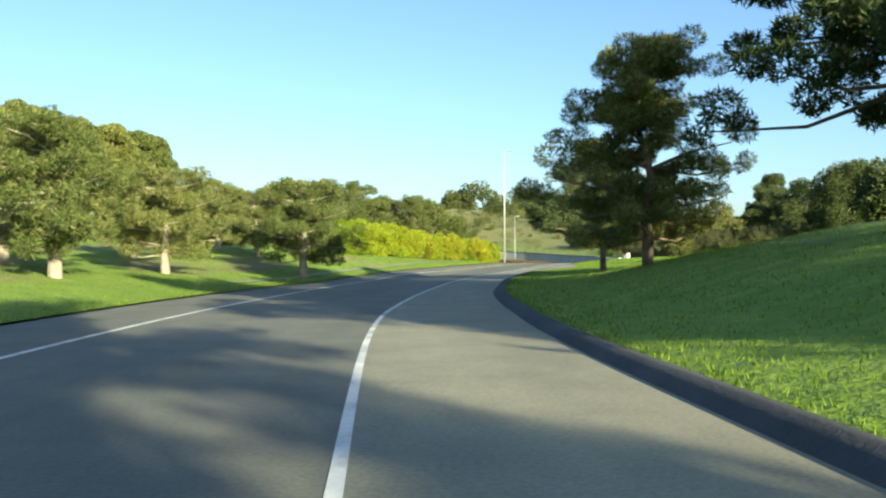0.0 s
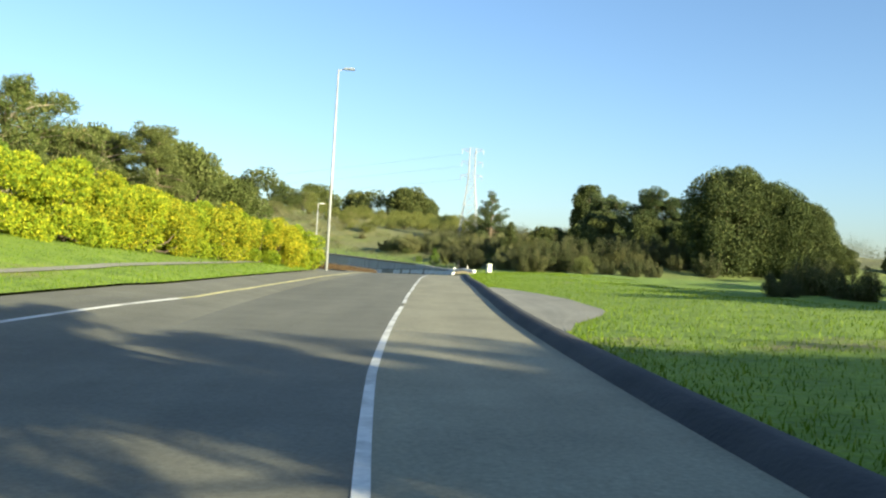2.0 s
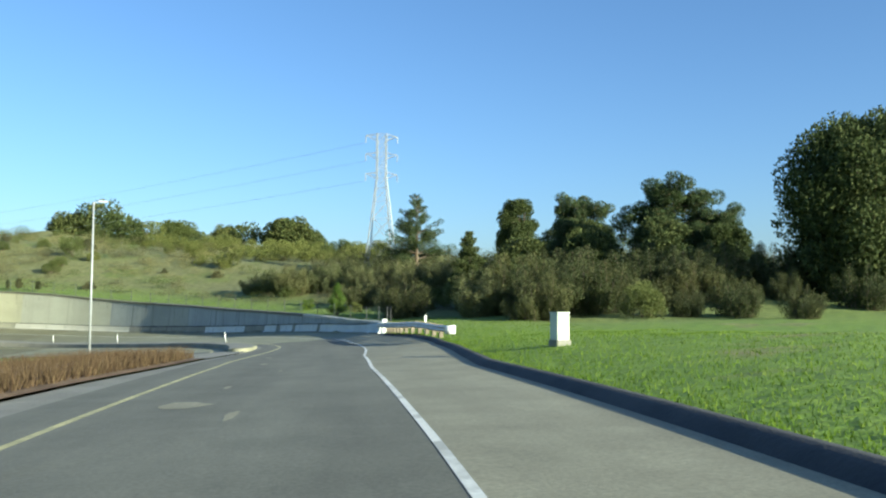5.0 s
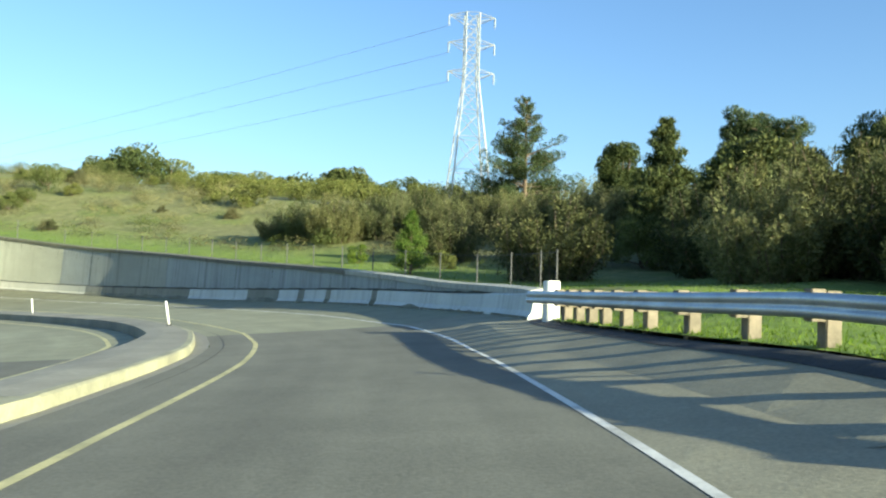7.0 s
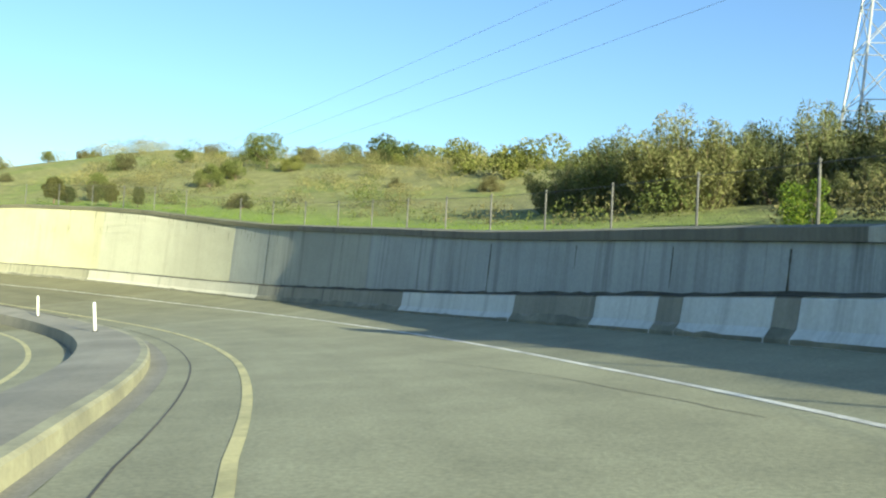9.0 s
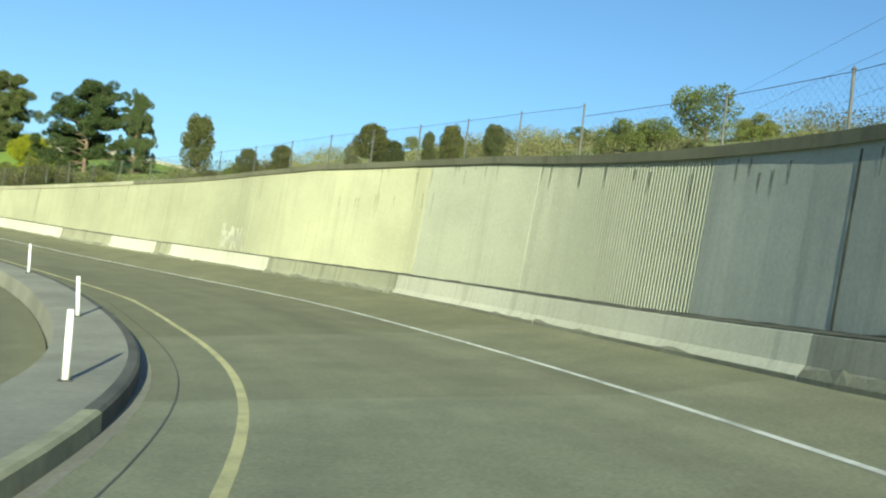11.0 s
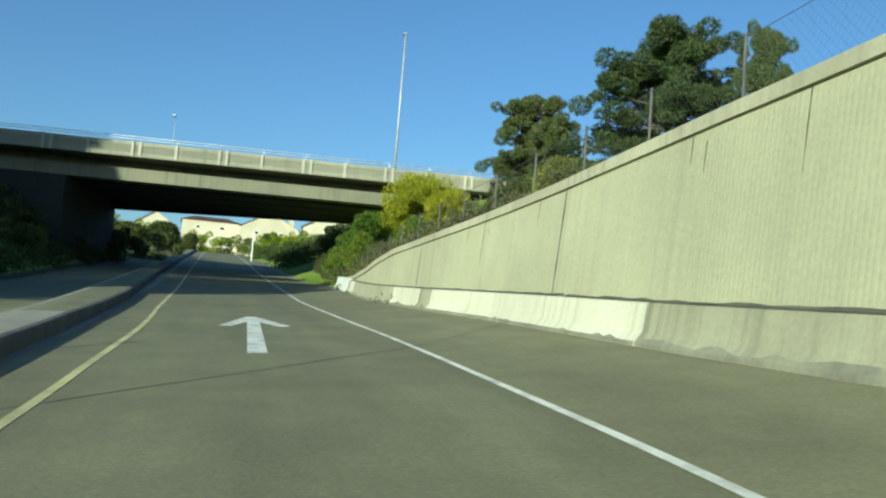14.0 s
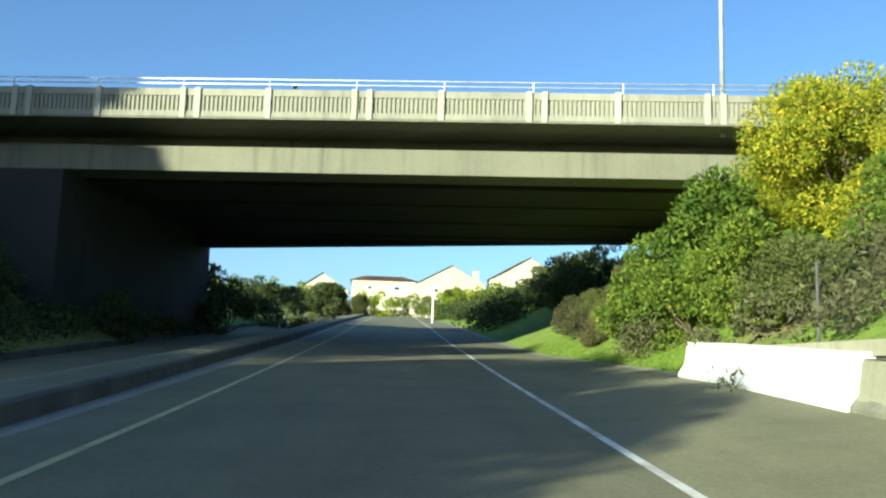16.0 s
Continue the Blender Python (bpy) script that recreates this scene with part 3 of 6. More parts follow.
# ---- ground: one sheet to the horizon, finer beside the road ----
def build_ground():
    verts, faces, dry = [], [], []

    def sheet(s2, l2, x2, y2, z2):
        n, k = x2.shape
        base = len(verts)
        verts.extend(zip(x2.ravel(), y2.ravel(), z2.ravel()))
        w = np.interp(s2.ravel(), [-80, 140, 165, 250, 285, 320], [0, 0, 1.0, 0.9, 0.25, 0.1]) * np.where(l2.ravel() > 0, np.clip((l2.ravel() - 7.5) / 10, 0.25, 1), 0.15)
        far = np.clip((np.abs(l2.ravel()) - 70) / 60, 0, 1)
        w = np.maximum(w, far * 0.85)
        under = np.interp(s2.ravel(), [298, 303, 324, 330], [0, 0.5, 0.5, 0])
        brown = np.where(l2.ravel() > 0, 0.1, 1.0) * under + np.where((l2.ravel() < -4) & (s2.ravel() > 98) & (s2.ravel() < 150), 0.85, 0.0)
        brown = brown + np.where((l2.ravel() < -12) & (s2.ravel() < 62), 0.8 * np.clip(wave(x2.ravel() * 1.3, y2.ravel() * 1.3) * 2.5, 0, 1), 0.0)
        dry.extend(zip(w, np.clip(brown, 0, 1), w * 0, w * 0 + 1))
        faces.extend((base + i * k + j, base + i * k + j + 1, base + (i + 1) * k + j + 1, base + (i + 1) * k + j) for i in range(n - 1) for j in range(k - 1))

    # verges
    for a, b, side in ((-80, 158.0, 1), (158.05, 292.4, 1), (292.5, 420, 1), (-80, 420, -1)):
        s = np.arange(a, b + 0.01, 1.5)
        s[-1] = b
        u = np.array([0.0, 0.25, 0.6, 1, 1.5, 2.2, 3, 4, 5, 6.5, 8, 10, 12, 14, 16])
        walled = 0.9 if a == 158.05 else 0
        start = (right_edge(s) + 0.35 + walled + 0.02) if side > 0 else -far_left(s)
        l2 = side * (start[:, None] + u[None])
        s2 = np.repeat(s[:, None], len(u), 1)
        p = place(s2.ravel(), l2.ravel())
        z = ground_height(s2.ravel(), l2.ravel(), p[:, 0], p[:, 1])
        shape = s2.shape
        if side < 0:
            s2, l2 = s2[:, ::-1], l2[:, ::-1]
            sheet(s2, l2, p[:, 0].reshape(shape)[:, ::-1], p[:, 1].reshape(shape)[:, ::-1], z.reshape(shape)[:, ::-1])
        else:
            sheet(s2, l2, p[:, 0].reshape(shape), p[:, 1].reshape(shape), z.reshape(shape))
    # open country, lowered a little where the verges lie over it
    gx = np.concatenate([[-4000, -2000, -1100, -800], np.arange(-600, -330, 18), np.arange(-330, 200, 5.0), np.arange(200, 420, 18), [500, 700, 1100, 2000, 4000]])
    gy = np.concatenate([[-4000, -2000, -1000, -400, -250], np.arange(-160, -60, 18), np.arange(-60, 400, 5.0), np.arange(400, 620, 18), [700, 1000, 2000, 4000]])
    x2, y2 = np.meshgrid(gx, gy)
    s, l = nearest(x2, y2)
    z = ground_height(s, l, x2.ravel(), y2.ravel())
    u = np.where(l > 0, l - right_edge(s) - 0.35, far_left(s) - l)
    z = np.where(u < 15, z - 0.9 * np.clip((15 - u) / 8, 0, 1) - np.where((s > 150) & (s < 300) & (l > -3) & (u < 7), 5.5, 0), z)
    sheet(s.reshape(x2.shape), l.reshape(x2.shape), x2, y2, z.reshape(x2.shape))
    ob = mesh_object("ground", verts, faces, GROUND, smooth=True)
    layer = ob.data.color_attributes.new("dry", "FLOAT_COLOR", "POINT")
    layer.data.foreach_set("color", np.asarray(dry, float).ravel())
    return tagged(ob, "rolling ground with bright green grass and dry hillside brush", "ground", kind="structure")


build_ground()

# ---- roadway ----
ZONES = ((-80.0, 164.5, ASPHALT, SHOULDER, "dark grey"), (164.5, 199.0, ASPHALT_PALE, ASPHALT_PALE, "worn pale grey"), (199.0, 206.0, ASPHALT_WORN, ASPHALT_WORN, "worn grey"), (206.0, 214.0, ASPHALT_MID, ASPHALT_MID, "mid grey"), (214.0, 600.0, ASPHALT_DARK, SHOULDER_DARK, "olive-grey"))
for s0, s1, lane_mat, side_mat, tone in ZONES:
    s = np.append(np.arange(s0, s1 - 0.2, 1.5), s1)
    le, yl, wl, re = left_edge(s), yellow_line(s), white_line(s), right_edge(s)
    ribbon("road", s, [(np.where(s < 100, le, np.maximum(le, yl - 1.1)), 0.0), (np.minimum(yl, np.where((s > 50) & (s < 108), -2.8, yl)), 0.0), (np.where((s > 50) & (s < 108), -2.8, (yl * 2 + wl) / 3), 0.0), ((yl + wl) / 2, 0.0), (wl, 0.0)], lane_mat, None, tone + " worn asphalt traffic lane", "road", "structure")
    ribbon("shoulder", s, [(wl, 0.0), ((wl + re) / 2, 0.0), (re, 0.0), (re + 0.05, -0.3)], side_mat, None, tone + " asphalt road shoulder", "road", "structure")
S_G = np.arange(97.5, 420, 1.5)
ribbon("gutter", S_G, [(np.minimum(left_edge(S_G), yellow_line(S_G) - 1.1) - 0.02, -0.02), (np.maximum(left_edge(S_G), yellow_line(S_G) - 1.1), 0.0)], GUTTER, None, "pale concrete gutter strip along the kerb", "gutter", "structure")
for s0, s1, mat in ((84.0, 160.0, ASPHALT), (160.0, 205.0, ASPHALT_PALE), (205.0, 600.0, ASPHALT_DARK)):
    s = np.append(np.arange(s0, s1 - 0.2, 1.5), s1)
    low = -0.02 - 0.16 * np.interp(s, [130, 165], [0, 1])
    ribbon("opposing_road", s, [(far_left(s) - 0.3, low), (np.where(s < 100, left_edge(s), opposing_right(s)), low)], mat, None, "opposing asphalt carriageway beyond the island", "road", "structure")


def paint(name, s, off, width, mat, label, up=0.005):
    return ribbon(name, s, [(off - width / 2, up), (off + width / 2, up)], mat, None, label, "road marking", "structure")


for a, b in ((-80, 62), (63.2, 70), (70.6, 97), (98.5, 420)):
    s = np.append(np.arange(a, b, 1.0), b)
    paint("white_edge_line", s, white_line(s), 0.1, WHITE_LINE, "worn white painted edge line on asphalt")
paint("yellow_edge_line", np.arange(60, 420, 1.0), yellow_line(np.arange(60, 420, 1.0)), 0.115, YELLOW_LINE, "faded yellow painted edge line on asphalt")
paint("pale_edge_line", np.arange(-80, 61, 1.0), yellow_line(np.arange(-80, 61, 1.0)), 0.13, WHITE_LINE, "worn pale edge line on asphalt")
s = np.arange(140, 420, 1.0)
paint("opposing_yellow_line", s, opposing_right(s) - 0.95, 0.13, YELLOW_LINE, "faded yellow line beyond the island", -0.014 - 0.16 * np.interp(s, [130, 165], [0, 1]))


def road_arrow():
    """Straight-ahead arrow on the lane."""
    c = 262.0
    head = [(-0.8, -3.75), (-0.5, -3.9), (-0.16, -2.3), (0.16, -2.3), (0.5, -3.9), (0.8, -3.75), (0.12, 0.0), (-0.12, 0.0)]
    stem = [(-0.15, -10.2), (0.15, -10.2), (0.15, -2.32), (-0.15, -2.32)]
    root = thing("road_arrow", "worn white straight-ahead arrow painted on asphalt", "road marking", kind="structure")
    for nm, poly in (("arrow_head", head), ("arrow_stem", stem)):
        p = np.array(poly)
        v = place(c + p[:, 1], -0.38 + p[:, 0], 0.006)
        mesh_object(nm, v, [tuple(range(len(v)))], WHITE_LINE, root)


road_arrow()

# tar-sealed cracks and patches
rng = random.Random(4)
for s0, l0, s1, l1 in ((180.5, 2.2, 177.4, 3.0), (177.4, 3.0, 173.5, 3.6), (245.2, -3.7, 257.4, 5.6), (240.6, -2.4, 241.5, -1.2), (150, 1.2, 153, 3.0), (262, -3.6, 262.6, -1.8)):
    k = 14
    f = np.linspace(0, 1, k)
    s, l = s0 + (s1 - s0) * f, l0 + (l1 - l0) * f + np.array([rng.uniform(-0.025, 0.025) for _ in f])
    paint("tar_seam", s, l, 0.03 if s1 - s0 > 10 else 0.014, SEAM, "thin dark tar-sealed crack in asphalt", 0.004)
s = np.arange(150, 240, 1.0)
paint("gutter_joint", s, yellow_line(s) - 0.75, 0.022, SEAM, "dark joint between gutter and lane", 0.006)
s = np.linspace(54.5, 73.2, 26)
reach = np.interp(s, [54.5, 56, 58, 60, 64.6, 68.6, 72.2, 73.2], [0.45, 0.8, 1.7, 2.2, 2.1, 1.6, 0.9, 0.55])
rows = []
for q in np.linspace(0, 1, 7):
    l = right_edge(s) + 0.3 + (reach - 0.3) * q
    p = place(s, l)
    p[:, 2] = np.maximum(ground_height(s, l, p[:, 0], p[:, 1]) + 0.03, place(s, l, 0.14 - 0.06 * q)[:, 2])
    rows.append(p)
v = np.stack(rows, 1).reshape(-1, 3)
f = [(i * 7 + j, i * 7 + j + 1, (i + 1) * 7 + j + 1, (i + 1) * 7 + j) for i in range(25) for j in range(6)]
tagged(mesh_object("driveway_apron", v, f, GUTTER, None, "", np.stack([np.repeat(s, 7), np.tile(np.linspace(0, 6, 7), 26)], 1)), "worn grey asphalt apron leading off through grass", "driveway", kind="structure")
for s0, l0, w, h in ((66.5, 1.9, 0.5, 0.22), (125, 2.2, 0.7, 0.35), (143.5, 4.3, 0.6, 0.3), (113.5, -2.3, 0.5, 0.5)) + tuple((q + rng.uniform(-1, 1), -1.75 + rng.uniform(-0.45, 0.4), rng.uniform(0.03, 0.12), rng.uniform(0.3, 0.8)) for q in np.arange(112, 143, 5.3)):
    ring = [(s0 + h * math.sin(a) * rng.uniform(0.6, 1.2), l0 + w * math.cos(a) * rng.uniform(0.6, 1.2)) for a in np.linspace(0, 6.28, 11)[:-1]]
    tagged(mesh_object("asphalt_patch", [place(a, b, 0.005)[0] for a, b in ring], [tuple(range(10))[::-1]], SHOULDER), "pale worn patch in the asphalt", "road patch", kind="structure")


def footpath():
    s = np.arange(38.0, 87.0, 1.0)
    rows = []
    for off in (0.0, 0.4):
        l = far_left(s) - 1.7 - off
        p = place(s, l)
        p[:, 2] = ground_height(s, l, p[:, 0], p[:, 1]) + 0.035
        rows.append(p)
    v = np.stack(rows[::-1], 1).reshape(-1, 3)
    f = [(2 * i, 2 * i + 1, 2 * i + 3, 2 * i + 2) for i in range(len(s) - 1)]
    tagged(mesh_object("path_edging", v, f, GUTTER, None, "", [(q, 0) for q in np.repeat(s, 2)]), "narrow pale concrete edging in the grass", "path", kind="structure")


footpath()

# earth edge of the road beyond the wall, low kerb of the opposing road
s = np.arange(292.6, 420, 1.2)
ribbon("road_edge", s, [(right_edge(s) - 0.03, 0.006), (right_edge(s) + 0.2, 0.02), (right_edge(s) + 0.5, 0.03)], GUTTER, None, "worn gravelly edge between road and grass", "road edge", "structure")
s = np.arange(160.0, 420, 1.2)
ribbon("opposing_kerb", s, [(far_left(s) + 0.12, -0.3), (far_left(s) + 0.1, 0.03), (far_left(s) - 0.25, 0.05)], KERB_DARK, None, "low dark kerb beyond the opposing road", "kerb", "structure")

# kerbs and island
s = np.append(np.arange(-80, 158.0, 1.0), 158.45)
fade = np.clip((151.5 - s) / 9, 0.08, 1)
ribbon("kerb", s, [(right_edge(s) - 0.05, 0.0), (right_edge(s) + 0.06, 0.1 * fade), (right_edge(s) + 0.18, 0.15 * fade), (right_edge(s) + 0.32, 0.14 * fade), (right_edge(s) + 0.46, 0.02)], TAR, None, "rounded dark asphalt kerb beside grass", "kerb", "structure", smooth=True)
s = np.arange(148, 420, 1.0)
top = island_top(s)
le, ie = left_edge(s), island_edge(s)
# From 204 on, the kerb's shaded side is painted into its dark colour.
for near, mat, text in ((s <= 204, KERB_YELLOW, "faded yellow painted concrete island kerb"), (s >= 204, KERB_DARK, "grimy concrete island kerb darkened to paint in its shade")):
    l, h = le[near], top[near]
    ribbon("island_kerb", s[near], [(l + 0.02, -0.05 + 0 * l), (l, h - 0.035), (l - 0.04, h - 0.005), (l - 0.17, h)], mat, None, text, "kerb", "structure")
for near, mat, text in ((s <= 258, ISLAND, "pale concrete top of the dividing island"), (s >= 258, SHOULDER_DARK, "weathered olive-grey top of the dividing island")):
    l, i, h = le[near], ie[near], top[near]
    ribbon("island", s[near], [(l - 0.17, h), ((l + i) / 2 - 0.14, h + 0.015), (i + 0.18, h)], mat, None, text, "island", "structure")
ribbon("island_back_kerb", s, [(ie + 0.18, top), (ie + 0.02, top - 0.01), (ie - 0.02, -0.3 + 0 * ie)], ISLAND, None, "concrete back kerb of the dividing island", "kerb", "structure")
tip = 148.0
nose_l = np.linspace(left_edge(tip) + 0.02, island_edge(tip) - 0.02, 9)
v = np.concatenate([place(tip - 1.4 * np.sqrt(np.clip(1 - np.linspace(-1, 1, 9) ** 2, 0, 1)), nose_l, 0.165), place(tip - 1.4 * np.sqrt(np.clip(1 - np.linspace(-1, 1, 9) ** 2, 0, 1)), nose_l, -0.15)])
tagged(mesh_object("island_nose", v, [tuple(range(9))] + [(i + 1, i, i + 9, i + 10) for i in range(8)], KERB_YELLOW), "rounded faded yellow nose of the dividing island", "kerb", kind="structure")

# brown weedy patch between the two carriageways
s = np.arange(98.0, 148.1, 1.0)
u = np.linspace(0, 1, 7)
gap_l, gap_r = opposing_right(s) + 0.05, np.minimum(left_edge(s), yellow_line(s) - 1.1) - 0.05
taper = np.clip((134 - s) / 8, 0.02, 1) * np.clip((s - 103) / 8, 0.02, 1)
prof = [(gap_l + (gap_r - gap_l) * k, 0.03 + 0.3 * math.sin(math.pi * k) * taper) for k in u]
WEEDY = surface("brown_weedy_soil", [(0.35, (0.08, 0.05, 0.03)), (0.65, (0.16, 0.105, 0.06))], 0.8, 10, 0.95, 1.0)
bed = s <= 134
ribbon("gore", s[~bed], [(gap_l[~bed], 0.02), (gap_r[~bed], 0.012)], GUTTER, None, "pale worn concrete gore between the carriageways", "gore", "structure")
bed = s <= 135
prof = [(np.broadcast_to(p, s.shape)[bed], np.broadcast_to(q, s.shape)[bed]) for p, q in prof]
s = s[bed]
ribbon("weed_bed", s, prof, WEEDY, None, "brown weedy soil bed between the carriageways", "ground", "structure", smooth=True)

# ---- retaining wall: leaning back, with a barrier foot, panels and a dark coping ----
wall = thing("wall_right", "long curved concrete retaining wall with stains", "retaining wall", kind="structure")


def wall_face(s):
    return right_edge(s) + 0.33


joints = [163.4] + list(np.arange(166.1, 291.0, 6.1)) + [291.6]
for a, b in zip(joints, joints[1:]):
    fluted = 205 < a < 258
    if fluted:
        s = np.arange(a + 0.004, b - 0.004, 0.032)
        depth = np.interp(s, [228.5, 234.0], [0.03, 0.002])
        ph = (np.arange(len(s)) % 3)
        cut = np.where(ph == 0, depth, 0.0)
    else:
        s = np.append(np.arange(a + 0.004, b - 0.03, 0.75), b - 0.004)
        cut = 0.0 * s
    H = wall_height(s)
    base = 0.56
    f = wall_face(s)
    lean = 0.085
    low, high = np.full(len(s), base), np.maximum(H - 0.02, base + 0.02)
    levels = [(f + 0.02 + cut, low), (f + 0.02 + lean * (high - low) * 0.5 + cut, (low + high) / 2), (f + 0.02 + lean * (high - low) + cut, high), (f + 0.5 + lean * (high - low), high), (f + 0.5, low - 0.5), (f + 0.02 + cut, low - 0.5)]
    ribbon("panel", s, levels, WALL_STAINED if a < 194 else (WALL_GREY if a < 206 else (WALL_MID if a < 220 else WALL)), wall, closed=True)
for s0, s1, drop, mat, text in ((159.3, 176.4, 0.0, COPING_GREY, "pale grey concrete coping with stains"), (176.4, 203.0, 0.0, COPING, "dark weathered concrete coping"), (203.0, 244.0, 0.1, COPING_OLIVE, "dark olive weathered concrete coping"), (244.0, 291.6, 0.1, COPING_PALE, "weathered concrete coping")):
    s = np.append(np.arange(s0, s1 - 0.1, 0.8), s1)
    sink = drop * np.clip((s - 203) / 8, 0, 1)
    H, f = wall_height(s) - sink, wall_face(s) + 0.085 * np.maximum(wall_height(s) - 0.56, 0)
    ribbon("coping", s, [(f - 0.05, H), (f - 0.05, H + 0.2), (f + 0.32, H + 0.21), (f + 0.6, H + 0.16), (f + 0.6, H - 0.6), (f + 0.1, H - 0.6), (f + 0.1, H)], mat, wall, text, closed=True)
FEET = [(158.5, 1), (163.5, 1), (169.0, 1), (173.0, 0), (173.5, 1), (177.3, 0), (177.8, 1), (179.9, 0), (180.6, 1), (182.7, 0), (186.2, 1), (193.1, 0), (199.5, 0), (205.7, 1), (213.5, 1), (221.5, 0), (226.2, 0), (230.7, 1), (235.2, 1), (239.2, 0), (240.6, 1), (244.8, 0), (250.2, 1), (257.0, 1), (263.7, 0), (265.1, 1), (269.2, 0), (275.2, 0), (281.0, 1), (283.6, 0), (286.6, 0)]
for (a, white), (b, _) in zip(FEET, FEET[1:]):
    s = np.append(np.arange(a + 0.004, b - 0.3, 0.7), b - 0.004)
    f = right_edge(s)
    v, fc, uv = strip(s, [(f + 0.0, -0.05), (f + 0.0, 0.07), (f + 0.11, 0.2), (f + 0.17, 0.6), (f + 0.2, 0.63), (f + 0.37, 0.63), (f + 0.37, -0.4), (f + 0.0, -0.4)], True)
    mesh_object("barrier_segment", v, fc, ((BARRIER_WHITE, BARRIER_GREY) if a < 203 else (BARRIER_PALE, BARRIER_DULL))[0 if white else 1], wall, "white-painted barrier foot" if white else "mossy grey barrier foot", uv)


rg = random.Random(31)
for k, ((a, white), (b, _)) in enumerate(zip(FEET, FEET[1:])):
    s = np.append(np.arange(a + 0.02, b - 0.25, 0.22), b - 0.02)
    f = right_edge(s)
    lift = 0.0
    rag = []
    for q in range(len(s)):
        lift = 0.7 * lift + rg.uniform(-0.05, 0.05)
        rag.append(min(max((0.05 if white else 0.2 if a < 203 else 0.1) + lift, 0.074), 0.4 if a < 203 else 0.16))
    rag = np.array(rag)
    off = np.where(rag < 0.2, 0.11 * (rag - 0.07) / 0.13, 0.11 + 0.06 * (rag - 0.2) / 0.4)
    ribbon("grime_skirt", s, [(f - 0.004, 0.004 + 0 * s), (f - 0.004, 0.07 + 0 * s), (f + off - 0.004, rag + 0.002)], BARRIER_GRIME, wall, "grey-green grime along the barrier's foot")
for c, w, part_down in ((166.1, 0.04, 0.0), (172.2, 0.05, 0.3), (177.8, 0.06, 0.0), (180.6, 0.06, 0.15), (184.0, 0.05, 0.5), (188.1, 0.07, 0.0), (193.0, 0.04, 0.4), (199.0, 0.05, 0.5), (205.6, 0.06, 0.0), (221.8, 0.05, 0.6), (224.1, 0.04, 0.5), (232.8, 0.03, 0.5), (244.5, 0.04, 0.5), (247.3, 0.05, 0.6), (254.7, 0.07, 0.0), (260.0, 0.04, 0.3), (266.6, 0.07, 0.0), (273.0, 0.05, 0.3)):
    top_h = float(wall_height(c)) - 0.12
    low_h = 0.64 + (top_h - 0.64) * part_down
    hs = np.linspace(low_h, top_h, 9)
    wide = [w * rg.uniform(0.35, 1.0) * (0.25 + 0.75 * k / 8 if part_down else 1.0) for k in range(9)]
    vs = [place(c + sgn * wd / 2, float(wall_face(c)) + 0.012 + 0.085 * (h - 0.56), h)[0] for h, wd in zip(hs, wide) for sgn in (-1, 1)]
    mesh_object("stain", vs, [(2 * k, 2 * k + 1, 2 * k + 3, 2 * k + 2) for k in range(8)], GRIME, wall, "dark run-off stain down a joint")
DRIP_ROWS = [(226.6, 3.2, 2.77), (225.5, 3.16, 2.76), (225.3, 3.15, 2.78), (224.2, 3.25, 2.69), (224.0, 3.29, 2.68), (223.0, 3.23, 2.85), (221.9, 4.0, 3.3), (221.8, 3.2, 2.7), (221.2, 3.26, 2.75), (220.5, 3.26, 2.5), (224.15, 4.2, 3.98)]
for k in range(34):
    c = rg.uniform(203.5, 222.0) if k < 22 else rg.uniform(222, 284)
    top_h = float(wall_height(c)) - 0.13 - (0.25 * rg.random() if k % 3 == 0 else 0)
    DRIP_ROWS.append((c, top_h, top_h - rg.uniform(0.12, 0.6)))
for c, top_h, low_h in DRIP_ROWS:
    hs = np.linspace(low_h, top_h, 6)
    wide = [0.05 * rg.uniform(0.6, 1.0) * (0.35 + 0.13 * k) for k in range(6)]
    vs = [place(c + sgn * wd, float(wall_face(c)) + 0.012 + 0.085 * (h - 0.56), h)[0] for h, wd in zip(hs, wide) for sgn in (-0.5, 0.5)]
    mesh_object("stain", vs, [(2 * k, 2 * k + 1, 2 * k + 3, 2 * k + 2) for k in range(5)], DRIP, wall, "short dark drip stain")
for s0, s1 in ((163.6, 176.0), (176.0, 190.0), (190.0, 204.0), (204.0, 218.0), (218.0, 236.0), (236.0, 254.0), (254.0, 272.0), (272.0, 286.0)):
    s = np.arange(s0, s1 + 0.01, 0.35)
    deep = 0.05 if s0 < 204 else 0.025
    ridge = np.array([0.632 + deep * rg.uniform(0.4, 1.5) for _ in s])
    f = wall_face(s)
    ribbon("grime_line", s, [(f - 0.155, 0.634 + 0 * s), (f + 0.008, 0.636 + 0 * s), (f + 0.012 + 0.085 * (ridge - 0.56), ridge)], GRIME, wall, "mossy grime along the barrier ledge")


for k in range(13):
    c = 233.4 + 1.95 * k / 12
    lo, hi = 0.72 + 0.35 * rg.random() * (k % 3 != 0), 1.5 + 0.4 * rg.random() - 0.3 * (k % 4 == 1)
    hs = np.linspace(lo, hi, 7)
    wide = [rg.uniform(0.1, 0.24) for _ in hs]
    vs = [place(c + sgn * wd / 2 + 0.03 * math.sin(k + 5 * h), float(wall_face(c)) + 0.004 - 0.0012 * (k % 2) + 0.085 * (h - 0.56), h)[0] for h, wd in zip(hs, wide) for sgn in (-1, 1)]
    mesh_object("paint_patch", vs, [(2 * q, 2 * q + 1, 2 * q + 3, 2 * q + 2) for q in range(6)], PATCH, wall, "pale rolled paint stroke")


